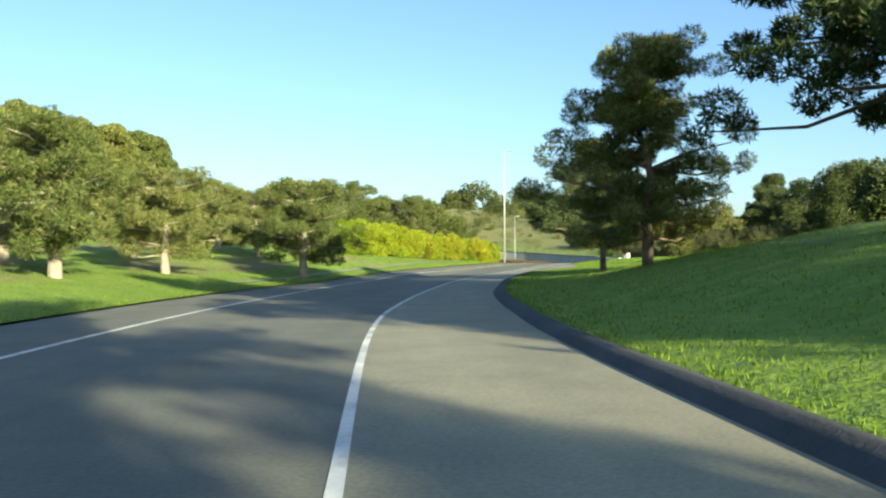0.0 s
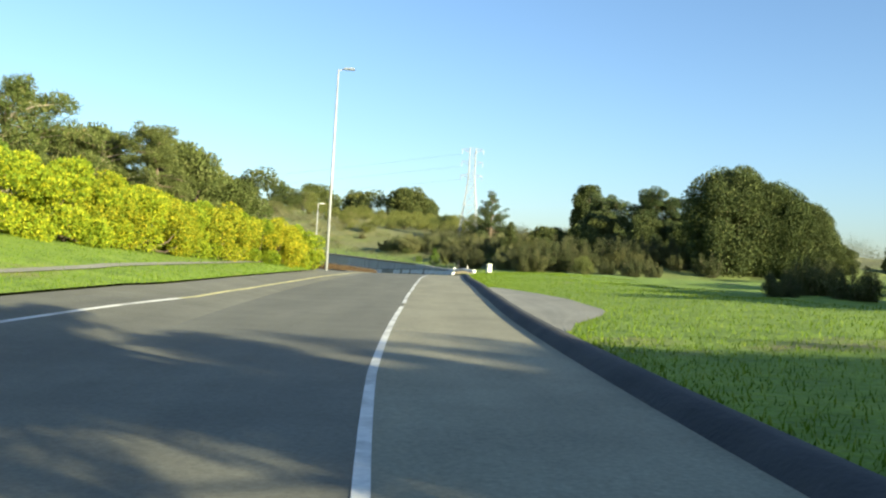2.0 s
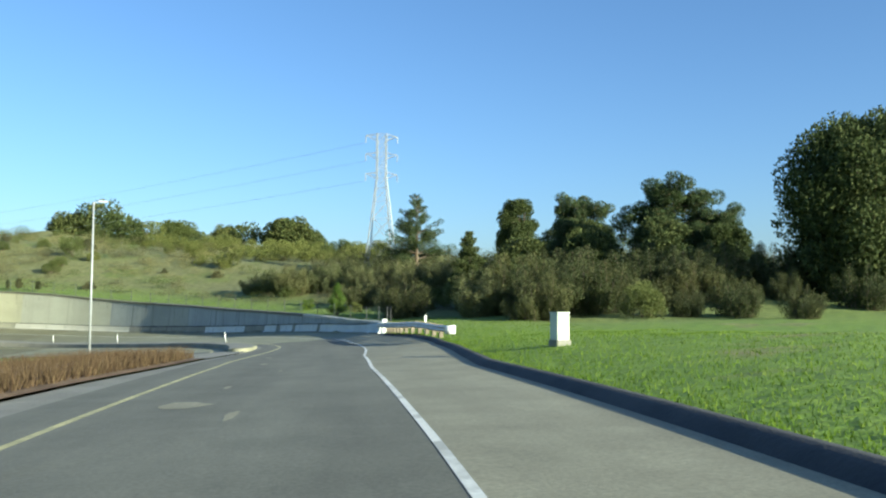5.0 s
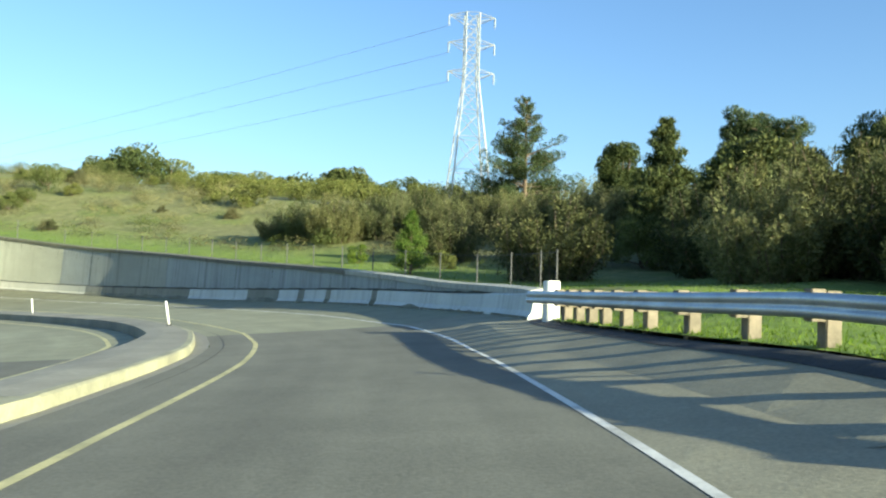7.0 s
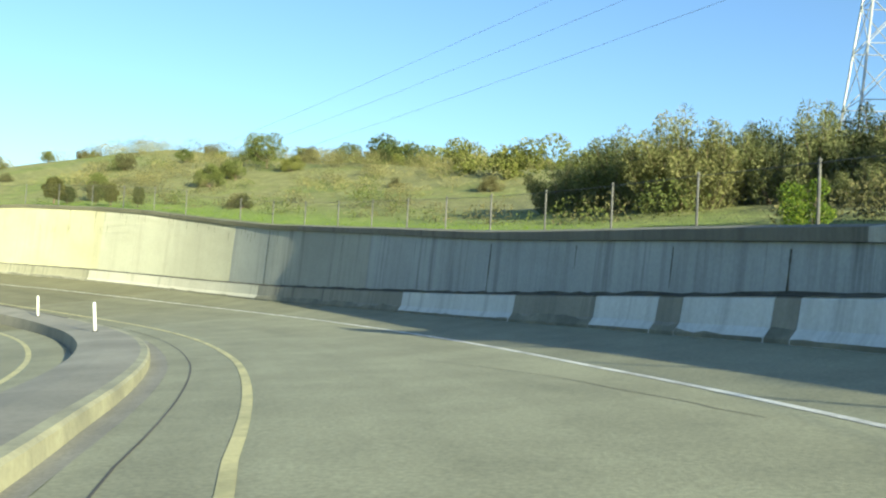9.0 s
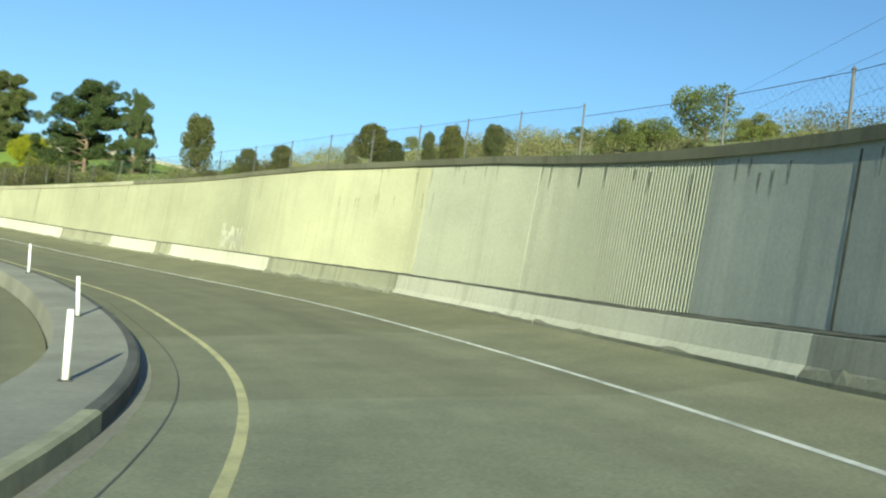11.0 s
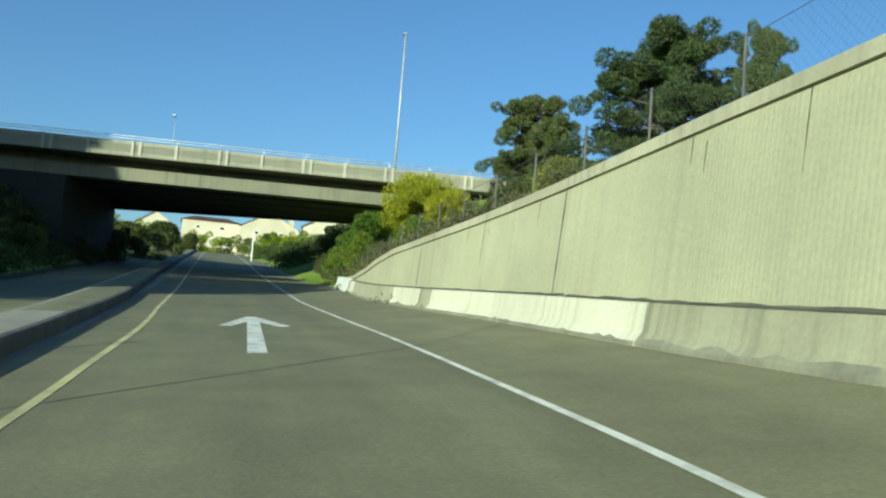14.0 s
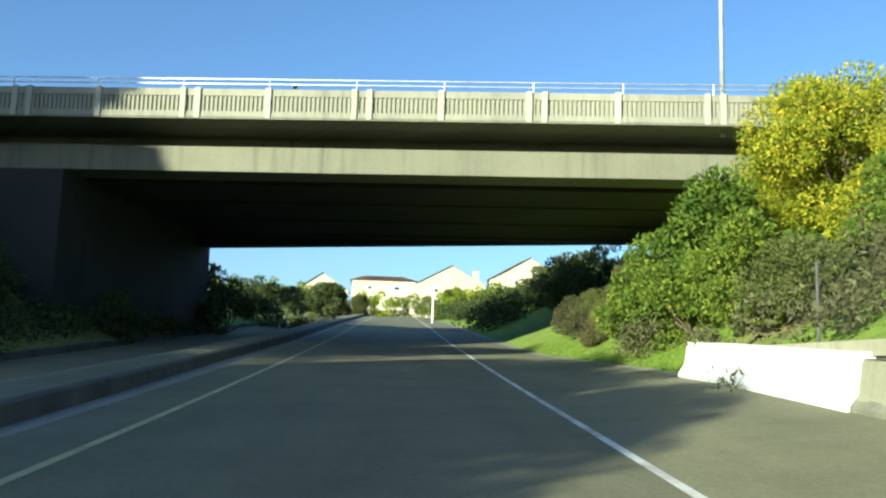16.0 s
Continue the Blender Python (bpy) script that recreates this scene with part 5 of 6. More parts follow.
def pine(seed, height, spread, bare, leaves, label, mat=None, lean=0.0, bark=None, size=0.3, thin=0.13, taper=0.7, reach_out=(), girth=1.0, puff=0.8):
    """Monterey-like pine: a bent trunk, tiers of limbs that shorten upward, tufted plates of needles with gaps."""
    g = random.Random(seed)
    bm = bmesh.new()
    bend = [Vector((lean * (q**1.6) * height + g.uniform(-0.15, 0.15) * q * 2, g.uniform(-0.2, 0.2) * q * 2, height * q * 0.94)) for q in (0, 0.2, 0.4, 0.6, 0.8, 1)]
    bend[0] = Vector((0, 0, -0.3))
    limb(bm, bend, height * 0.025 * girth, height * 0.005, 9)
    clumps = []
    z = bare
    while z < 0.99:
        k = min(int(z * 5), 4)
        at = bend[k].lerp(bend[k + 1], z * 5 - k)
        q0 = (z - bare) / (1 - bare)
        reach = spread * (1.05 - taper * q0) * (0.8 if q0 < 0.08 else 1.0)
        for _ in range(g.choice((3, 4, 5))):
            t = g.uniform(0, 6.283)
            ln = reach * g.uniform(0.5, 1.15)
            end = at + Vector((math.cos(t) * ln, math.sin(t) * ln, ln * g.uniform(-0.12, 0.35)))
            mid = at.lerp(end, 0.5) + Vector((0, 0, ln * g.uniform(-0.12, 0.08)))
            limb(bm, [at, mid, end], height * 0.008, height * 0.002, 5)
            for q in (0.3, 0.45, 0.58, 0.7, 0.82, 0.93, 1.04):
                if g.random() < 0.85:
                    r = (0.2 + 0.085 * spread) * g.uniform(0.5, 1.2) * puff
                    clumps.append((at.lerp(end, q) + Vector((g.uniform(-r, r), g.uniform(-r, r), g.uniform(-0.2, 0.9) * r)), r))
        z += g.uniform(0.05, 0.08)
    for z, dx, dy, up in reach_out:
        k = min(int(z * 5), 4)
        at = bend[k].lerp(bend[k + 1], z * 5 - k)
        end = at + Vector((dx, dy, up))
        limb(bm, [at, at.lerp(end, 0.5) + Vector((0, 0, -0.1)), end], height * 0.012, height * 0.003, 6)
        for q in np.linspace(0.35, 1.05, 9):
            r = g.uniform(0.3, 0.5)
            for _ in range(3):
                clumps.append((at.lerp(end, q) + Vector((g.uniform(-0.45, 0.45), g.uniform(-0.5, 0.5), g.uniform(-0.2, 0.5))), r))
    return plant("pine_tree", label, "tree", bm, bark or BARK, clumps, leaves, size, 0.8, mat or PINE, seed, thin)


def broadleaf(seed, height, spread, leaves, label, mat, name="tree", bark=None, bare=0.25, size=0.3, dense=26, thin=0.5, category="tree", skirt=0.0):
    """Rounded crown of many clumps over a forked trunk; skirt: how far the crown comes down."""
    g = random.Random(seed)
    bm = bmesh.new()
    fork = Vector((g.uniform(-0.1, 0.1) * spread, g.uniform(-0.1, 0.1) * spread, height * bare))
    limb(bm, [Vector((0, 0, -0.3)), fork * 0.5, fork], height * 0.035, height * 0.024, 8)
    clumps = []
    mid = height * (bare + 1) / 2 * (1 - skirt * 0.5)
    for k in range(dense):
        t, q = g.uniform(0, 6.283), g.uniform(-0.75, 1)
        rr = math.sqrt(max(0.05, 1 - q * q * 0.9)) * g.uniform(0.5, 1.02)
        c = Vector((math.cos(t) * rr * spread * 0.8, math.sin(t) * rr * spread * 0.8, mid + q * (height - mid) * 0.86))
        r = spread * g.uniform(0.2, 0.36)
        clumps.append((c, r))
        if k % 3 == 0:
            limb(bm, [fork, fork.lerp(c, 0.55) + Vector((0, 0, -0.08 * height)), c], height * 0.014, height * 0.004, 5)
    return plant(name, label, category, bm, bark or BARK, clumps, leaves, size, 0.85, mat, seed, thin)


def shrub(seed, height, spread, leaves, label, mat, size=0.2, thin=0.5, dense=16):
    return broadleaf(seed, height, spread, leaves, label, mat, "shrub", BARK, 0.1, size, dense, thin, "shrub", 0.5)


def thicket(seed, height, spread, leaves, label, mat, size=0.11, thin=0.22, stems=44):
    """Open brush: many thin stems that lean out, small leaves along their upper halves."""
    g = random.Random(seed)
    bm = bmesh.new()
    clumps = []
    for _ in range(stems):
        t, q = g.uniform(0, 6.283), math.sqrt(g.random())
        foot = Vector((math.cos(t) * q * spread * 0.5, math.sin(t) * q * spread * 0.5, -0.1))
        tip = Vector((math.cos(t) * q * spread, math.sin(t) * q * spread, height * g.uniform(0.5, 1.08) * (1 - 0.4 * q * q)))
        mid = foot.lerp(tip, 0.5) + Vector((g.uniform(-0.15, 0.15), g.uniform(-0.15, 0.15), 0.05)) * spread
        limb(bm, [foot, mid, tip], height * 0.009, height * 0.002, 4)
        for k in (0.2, 0.35, 0.5, 0.65, 0.8, 0.92):
            p = foot.lerp(mid, k * 2) if k < 0.5 else mid.lerp(tip, k * 2 - 1)
            clumps.append((p, spread * g.uniform(0.1, 0.19) * (1.15 - 0.4 * k)))
    return plant("shrub", label, "shrub", bm, BARK, clumps, leaves, size, 1.1, mat, seed, thin)


def conifer(seed, height, spread, leaves, label, mat=None, size=0.26, thin=0.15, rise=(0.1, 0.5), tuft=1.0, step=0.055):
    """Young pointed conifer with tiers of upswept boughs."""
    g = random.Random(seed)
    bm = bmesh.new()
    limb(bm, [Vector((0, 0, -0.3)), Vector((0.05, 0, height * 0.5)), Vector((0, 0.05, height * 0.97))], height * 0.022, height * 0.004, 8)
    clumps = []
    z = 0.1
    while z < 0.98:
        reach = spread * (1.02 - z) ** 0.95
        for _ in range(6):
            t, ln = g.uniform(0, 6.283), reach * g.uniform(0.6, 1.1)
            at = Vector((0, 0, height * z))
            end = at + Vector((math.cos(t) * ln, math.sin(t) * ln, ln * g.uniform(*rise) * (0.45 + z)))
            limb(bm, [at, end], height * 0.006, height * 0.002, 4)
            for q in (0.45, 0.62, 0.8, 1.0):
                r = (0.12 + reach * g.uniform(0.1, 0.17)) * tuft
                clumps.append((at.lerp(end, q) + Vector((0, 0, 0.5 * r * q)), r))
        z += step
    return plant("conifer_tree", label, "tree", bm, BARK, clumps, leaves, size, 0.9, mat or PINE, seed, thin)


def at_ground(x, y, turn=0.0, size=1.0, sink=0.12):
    return Matrix.Translation((x, y, floor_at(x, y) - sink)) @ pose(0, 0, 0, 0, 0, turn) @ Matrix.Scale(size, 4)


def put(ob, x, y, turn=0.0, size=1.0, sink=0.12):
    ob.matrix_basis = at_ground(x, y, turn, size, sink)
    return ob


def again(ob, x, y, turn=0.0, size=1.0, sink=0.12, label="", group=""):
    o = copy_thing(ob, Matrix.Identity(4))
    o.matrix_basis = at_ground(x, y, turn, size, sink)
    return tagged(o, label, "", group)


# right of the road at the start: big pines over a grassy mound
put(pine(3, 7.9, 3.7, 0.15, 110000, "large dark pine with spreading tufted limbs on grass", PINE, taper=0.72, size=0.15, thin=0.17), 7.4, 28.4, 40)
big = put(pine(8, 9.4, 4.8, 0.3, 80000, "tall dark pine overhanging a grassy mound", PINE_DARK, taper=0.45, size=0.2, thin=0.22), 11.4, 19.2, 120)
put(pine(21, 7.0, 3.1, 0.24, 90000, "slim leaning dark pine with open tufted crown", PINE_DARK, lean=-0.1, taper=0.9, size=0.14, thin=0.17, reach_out=((0.42, -3.3, -0.6, 0.3), (0.46, -3.4, 0.5, 0.5), (0.38, -2.4, 1.2, 0.1))), 7.8, 39.3, 8, 0.92)
again(big, 19.5, 25.0, 200, 0.62)
back_pine = put(pine(9, 9.4, 4.8, 0.12, 18000, "tall dark pine on the mound behind others", taper=0.45, size=0.36, thin=0.2), 30, 14, 0)
for x, y, t, k in ((15.5, 0.5, 60, 1.1), (27, -6, 250, 1.3), (19, -5, 40, 1.15), (12.5, -16, 170, 1.1)):
    again(back_pine, x, y, t, k)
# left of the road at the start
left_pine = put(pine(31, 5.3, 2.9, 0.2, 32000, "sunlit olive-green pine with a pale trunk on grass", bark=BARK_PALE, size=0.18, thin=0.15, taper=0.62, girth=1.8), -7.4, 48.5, 70, 1.08)
for x, y, t, k in ((-12.6, 29.5, 10, 1.12), (-12.4, 40.2, 80, 1.0), (-16.5, 33.5, 120, 1.15), (-21.5, 45.0, 150, 1.1), (-17.5, 50, 220, 1.0), (-26, 56, 40, 1.2), (-16, 62, 300, 1.0), (-30, 46, 100, 1.3), (-24, 68, 200, 1.1), (-12.0, 57, 30, 0.9), (-22, 36, 260, 1.2)):
    again(left_pine, x, y, t, k)
left_oak = put(broadleaf(41, 6.8, 3.6, 15000, "rounded olive-green tree behind a hedge", OAK, bark=BARK, bare=0.18, skirt=0.3, dense=34, size=0.21), -14.5, 80, 0)
for x, y, t, k in ((-21, 86, 60, 0.95), (-2.2, 92.5, 33, 0.95), (0.6, 95.5, 70, 0.75), (-7.5, 90, 280, 0.92), (-1.5, 99, 150, 0.9), (-28, 92, 200, 1.1), (-38, 80, 250, 1.15), (-18, 100, 300, 1.0), (-40, 100, 20, 1.2), (-4, 112, 60, 0.7)):
    again(left_oak, x, y, t, k)
for x, y, t, k in ((-9.4, 84.2, 120, 1.4), (-12.4, 78.0, 210, 1.35), (-5.5, 87.5, 40, 1.15)):
    again(left_pine, x, y, t, k, 0.12, "olive-green pine with an airy crown behind the hedge")
put(pine(45, 8.4, 2.7, 0.2, 34000, "tall airy olive-green pine behind the hedge", OAK, size=0.17, thin=0.16, taper=0.6), -2.9, 86.0, 0, 0.78)
# hedge of yellow-green shrubs
hedge = shrub(51, 3.0, 2.1, 10000, "dense yellow-green flowering hedge shrub", YELLOW_BUSH, 0.11)
green_hedge = shrub(52, 3.1, 2.2, 8000, "dense fresh green hedge shrub", GREEN_BUSH, 0.13)
mixed_hedge = shrub(53, 3.1, 2.2, 10000, "dense yellowish green hedge shrub", LIME_BUSH, 0.11)


def in_hedge(s, back):
    p = place(s, float(hedge_foot(s)) - back)[0]
    return p[0], p[1]


put(green_hedge, *in_hedge(63.4, 6.2), 0, 0.85)
put(mixed_hedge, *in_hedge(63.6, 4.9), 30, 0.82)
put(hedge, *in_hedge(86.9, 1.0), 0, 0.6)
for k in range(20):
    s = 64.4 + 1.16 * k
    depth = float(np.interp(s, [64, 76, 86.5], [4.6, 3.4, 1.1]))
    size = float(np.interp(s, [62, 72, 86], [0.86, 0.82, 0.66])) * (1 + 0.06 * ((k * 7) % 5 - 2) / 2)
    kind = mixed_hedge if (s < 70 or k % 4 == 3) else hedge
    again(kind, *in_hedge(s, depth + 0.25 * ((k * 3) % 4 - 1.5)), k * 67 % 360, size, 0.12, "", "roadside hedge")
    if k % 2 == 0:
        again(green_hedge if s < 69 else mixed_hedge, *in_hedge(s + 0.6, depth + 1.9), k * 41 % 360, size * 1.06, 0.12, "", "roadside hedge")

# right of the road: dark rounded trees, brush below them
dome = put(broadleaf(61, 14.4, 9.0, 110000, "huge dark rounded cypress-like tree", CYPRESS, bare=0.06, size=0.34, dense=150, skirt=0.45), 69.2, 151.3, 0)
dome.matrix_basis = dome.matrix_basis @ Matrix.Diagonal((0.78, 0.78, 0.99, 1.0))
for x, y, top, half in ((75.2, 149.4, 15.0, 5.6), (79.4, 148.2, 12.4, 4.8), (83.0, 147.2, 7.6, 3.6)):
    k = (top - floor_at(x, y)) / 14.2
    o = again(dome, x, y, x * 40 % 360, k)
    o.matrix_basis = o.matrix_basis @ Matrix.Diagonal((half / 8.8 / k, half / 8.8 / k, 1.0, 1.0))
grove = put(pine(62, 9.8, 6.6, 0.08, 80000, "dark green spreading pine above brush", PINE_DARK, size=0.3, thin=0.24, taper=0.62, puff=1.15), 74.4, 205.8, 0)
for x, y, t, k in ((74.5, 183.5, 60, 1.1), (78.5, 181.0, 130, 0.84), (68.0, 196, 10, 0.62)):
    again(grove, x, y, t, k)
round_tree = put(broadleaf(63, 16.0, 5.0, 40000, "tall dark rounded tree on the hill", CYPRESS, bare=0.12, size=0.36, dense=110, skirt=0.3), 106.7, 291.4, 40)
round_tree.matrix_basis = at_ground(106.7, 291.4, 40, (28.5 - floor_at(106.7, 291.4)) / 15.6)
hill_pine = put(conifer(65, 8.6, 4.5, 42000, "young dark pine with upswept tufted boughs on the hill", PINE_DARK, 0.19, 0.17, (0.0, 0.8), 0.78, 0.065), 49.1, 202.3, 0)
hill_pine.matrix_basis = at_ground(49.1, 202.3, 0, (16.2 - floor_at(49.1, 202.3)) / 8.5)
put(conifer(67, 7.0, 2.4, 26000, "dark pointed conifer beside brush", CYPRESS, 0.26, 0.2), 42.8, 170.2, 0)
near_dark = put(broadleaf(68, 5.6, 3.4, 26000, "dense dark green tree beside brush", CYPRESS, bare=0.1, size=0.24, dense=60, skirt=0.5), 49.5, 172.0, 0)
again(near_dark, 54, 168, 80, 1.05)
for x, y, k in ((44, 165, 0.68), (47, 166.5, 0.75)):
    again(near_dark, x, y, x * 31 % 360, k)
again(near_dark, 52, 176, 150, 0.9)
for x, y, k in ((66.5, 190.5, 1.0), (71.0, 181.0, 1.2), (76.0, 177.0, 1.1), (70.5, 198.0, 1.2)):
    again(near_dark, x, y, x * 31 % 360, k, 0.12, "dense dark tree at the foot of spreading pines")
for x, y, k in ((19.0, 23.4, 1.05), (21.5, 25.0, 1.05)):
    again(near_dark, x, y, x * 43 % 360, k, 0.15, "dense dark bushy tree beneath the pines")
for s, l, k in ((51.0, 23.5, 0.95), (61.0, 29.0, 1.2), (55.0, 27.0, 1.1), (68.0, 35.0, 1.2)):
    p = place(s, l)[0]
    again(near_dark, p[0], p[1], s * 29 % 360, k, 0.15, "dense dark bushy tree beside the grass")
again(near_dark, 78, 118, 90, 1.3, 0.12, "dark rounded tree beyond the grass")
again(near_dark, 96, 146, 200, 1.4, 0.12, "dark rounded tree beyond the grass")
put(conifer(66, 2.9, 1.0, 14000, "small bright green conifer with upswept tips above the wall", GREEN_PINE, 0.12, 0.14, (0.4, 1.0), 0.75, 0.07), 31.35, 172.2, 40, 1.0)
# far trees behind the first bend
for x, y, t, k in ((38, 14, 90, 1.0), (33, 6, 200, 1.0)):
    again(back_pine, x, y, t, k * 0.65, 0.12, "dark pine behind the mound")

# brush on the hillside
brush = put(shrub(71, 2.3, 1.7, 9000, "grey-green brush shrub on the hillside", GREY_BRUSH, 0.1, 0.4, dense=22), 40, 152, 0)
olive = put(shrub(72, 2.4, 1.8, 9000, "olive-green shrub on the hillside", OAK, 0.1, 0.45, dense=22), 46, 148, 0)
green = put(shrub(73, 2.6, 1.6, 4500, "green shrub on the hillside", GREEN_BUSH, 0.13, 0.45), 31.0, 181.5, 0, 0.45)
g = random.Random(5)
for _ in range(40):
    s = g.uniform(164, 256)
    u = g.uniform(5, 26) if s < 200 else g.uniform(7, 42)
    p = place(s, float(right_edge(s)) + u)[0]
    again(g.choices((brush, olive, green), (5, 4, 0.04))[0], p[0], p[1], g.uniform(0, 360), g.uniform(0.4, 1.0) * (1.25 if s < 190 else 0.75) * (0.6 if u < 7.5 else 1), 0.1, "", "hillside brush")
near_brush = put(thicket(77, 2.6, 1.9, 30000, "tall pale olive brush thicket above the roadside", PALE_BRUSH, 0.11, 0.22), 45.5, 167.0, 40, 1.3)
near_olive = put(thicket(78, 2.7, 1.9, 26000, "tall dark olive brush above the roadside", THICKET, 0.11, 0.24), 47.0, 171.5, 10, 1.0)
for s, l, k in ((71.5, 14.2, 0.42), (73.5, 16.2, 0.6), (70.5, 16.4, 0.5)):
    p = place(s, l)[0]
    again(near_olive, p[0], p[1], s * 67 % 360, k, 0.1, "dark rough bush standing in grass", "tall brush")
# tall brush at the foot of the dark trees
mid_brush = put(thicket(79, 2.5, 1.9, 13000, "fine-leaved dark brush on the hillside", THICKET, 0.12, 0.26), 43, 160, 0)
for _ in range(34):
    x, y = g.uniform(35, 80), g.uniform(138, 192)
    if y < 150 and x < 42:
        continue
    again(mid_brush, x, y, g.uniform(0, 360), g.uniform(0.8, 1.4), 0.1, "", "tall brush")
for x, y, k in ((39.6, 150.5, 1.3), (41.5, 153.5, 1.6), (44.6, 153.0, 1.55), (38.6, 157.5, 1.35), (47.5, 155.5, 1.5), (42.0, 157.5, 1.8), (48.5, 161, 1.9), (45, 165, 1.8), (41, 163, 1.5), (50, 168, 1.8), (57, 163, 1.8), (48.5, 174.5, 1.6), (52.0, 158.0, 1.7), (55.5, 156.5, 1.6), (60.0, 158.5, 1.8), (64.0, 156.0, 1.7)):
    again(near_olive if x > 39 else near_brush, x, y, x * 37 % 360, k, 0.1, "tall grey-green brush thicket behind the guard rail", "tall brush")
for x, y, high, pale in ((30.9, 198.5, 3.4, 1), (32.4, 195.5, 3.7, 1), (34.9, 198.4, 3.2, 0), (35.9, 194.0, 3.6, 1), (39.0, 190.6, 3.2, 1), (38.9, 194.5, 3.4, 0), (41.5, 190.7, 3.1, 0), (43.7, 187.7, 3.6, 1), (45.6, 187.3, 3.1, 0), (46.2, 183.9, 4.0, 1), (43.7, 192.7, 3.1, 1), (28.8, 201.5, 2.6, 1), (48.5, 181.0, 3.0, 0), (36.2, 190.2, 1.5, 1), (47.0, 178.0, 2.6, 0)):
    again((near_olive, near_brush)[pale], x, y, x * 53 % 360, high / 2.7, 0.1, "tall olive brush above the retaining wall", "tall brush")


def brush_cover(name, mat, count, seed, leaves, size, label, s0, s1, u0, u1, tall=1.0, limit=None):
    """Low uncounted scrub over the hillside: one joined mesh."""
    gg = random.Random(seed)
    clumps = []
    while len(clumps) < count * 3:
        s, u = gg.uniform(s0, s1), u0 + (u1 - u0) * gg.random() ** 1.3
        x, y, _ = place(s, float(right_edge(s)) + u)[0]
        if noise.noise((x * 0.07, y * 0.07, seed)) < -0.08 or (limit and u > limit(s)):
            continue
        h = gg.uniform(0.25, 0.8) * (1 + u / 60) * tall
        z = floor_at(x, y)
        for _ in range(3):
            clumps.append((Vector((x + gg.uniform(-0.9, 0.9), y + gg.uniform(-0.9, 0.9), z + h * gg.uniform(0.2, 0.7))), h))
    me = leaf_mesh(name, clumps, leaves, size, 0.75, mat, seed)
    tagged(new(name, me), label, "brush", kind="stuff")


brush_cover("embankment_scrub", GREY_BRUSH, 150, 8, 70000, 0.11, "grey-green scrub over the embankment", 258, 301, 0.9, 9)
brush_cover("scrub", GREY_BRUSH, 380, 3, 170000, 0.1, "low grey-green scrub over the hillside", 162, 262, 6, 80)
brush_cover("olive_scrub", OAK, 210, 4, 110000, 0.1, "low olive scrub over the hillside", 162, 262, 6, 80)
brush_cover("hillside_brush", THICKET, 420, 12, 170000, 0.14, "dark olive brush over the hillside", 150, 199, 14, 120, 1.9, edge([(150, 14.5), (158, 24), (166, 36), (175, 54), (185, 85), (199, 140)]))
brush_cover("grey_hillside_brush", GREY_BRUSH, 420, 13, 170000, 0.14, "grey-green brush over the hillside", 172, 202, 14, 120, 1.8)
brush_cover("dry_scrub", TAN_SCRUB, 300, 6, 120000, 0.09, "tan dry weeds over the hillside", 180, 262, 15, 60)
# Dark leaves added over the left bank to imitate its deep shade.
gh = random.Random(17)
clumps = []
for _ in range(760):
    s, u, k = gh.uniform(268, 330), 0.2 + 11.5 * gh.random() ** 1.4, gh.uniform(0.35, 0.75)
    x, y, _ = place(s, float(far_left(s)) - u)[0]
    for _ in range(3):
        clumps.append((Vector((x + gh.uniform(-0.8, 0.8), y + gh.uniform(-0.8, 0.8), floor_at(x, y) + k * gh.uniform(0.1, 0.8))), 0.75 * k))
tagged(new("bank_ivy", leaf_mesh("bank_ivy", clumps, 90000, 0.14, 0.8, CYPRESS, 17)), "dark brush cover added over the bank to imitate its shade", "brush", kind="stuff")
gh = random.Random(15)
clumps = []
for _ in range(46):
    x, y, k = gh.uniform(25, 54), gh.uniform(222, 260), gh.uniform(0.6, 1.3)
    for _ in range(5):
        clumps.append((Vector((x + gh.uniform(-1.4, 1.4) * k, y + gh.uniform(-1.4, 1.4) * k, floor_at(x, y) + gh.uniform(0.2, 1.5) * k)), 0.85 * k))
for _ in range(44):
    x, y, k = gh.uniform(22, 66), gh.uniform(258, 279), gh.uniform(0.7, 1.5)
    for _ in range(5):
        clumps.append((Vector((x + gh.uniform(-1.5, 1.5) * k, y + gh.uniform(-1.5, 1.5) * k, floor_at(x, y) + gh.uniform(0.2, 1.7) * k)), 0.85 * k))
tagged(new("upper_hill_brush", leaf_mesh("upper_hill_brush", clumps, 120000, 0.2, 0.8, OAK, 15)), "dark olive brush clumps on the upper hillside", "brush", kind="stuff")
# trees on the skyline
skyline = put(broadleaf(75, 4.0, 3.0, 3600, "rounded tree on the hill's skyline", OAK, bare=0.2, size=0.2, dense=20, skirt=0.15), 7.7, 241, 0)
airy = put(broadleaf(76, 4.0, 3.0, 4500, "airy dark tree on the hill's skyline", CYPRESS, bare=0.18, size=0.2, dense=17, skirt=0.2), 11.4, 274, 0)


def crest(ob, x, y, top):
    return at_ground(x, y, x * 17 % 360, max(0.3, (top - floor_at(x, y)) / 3.9))


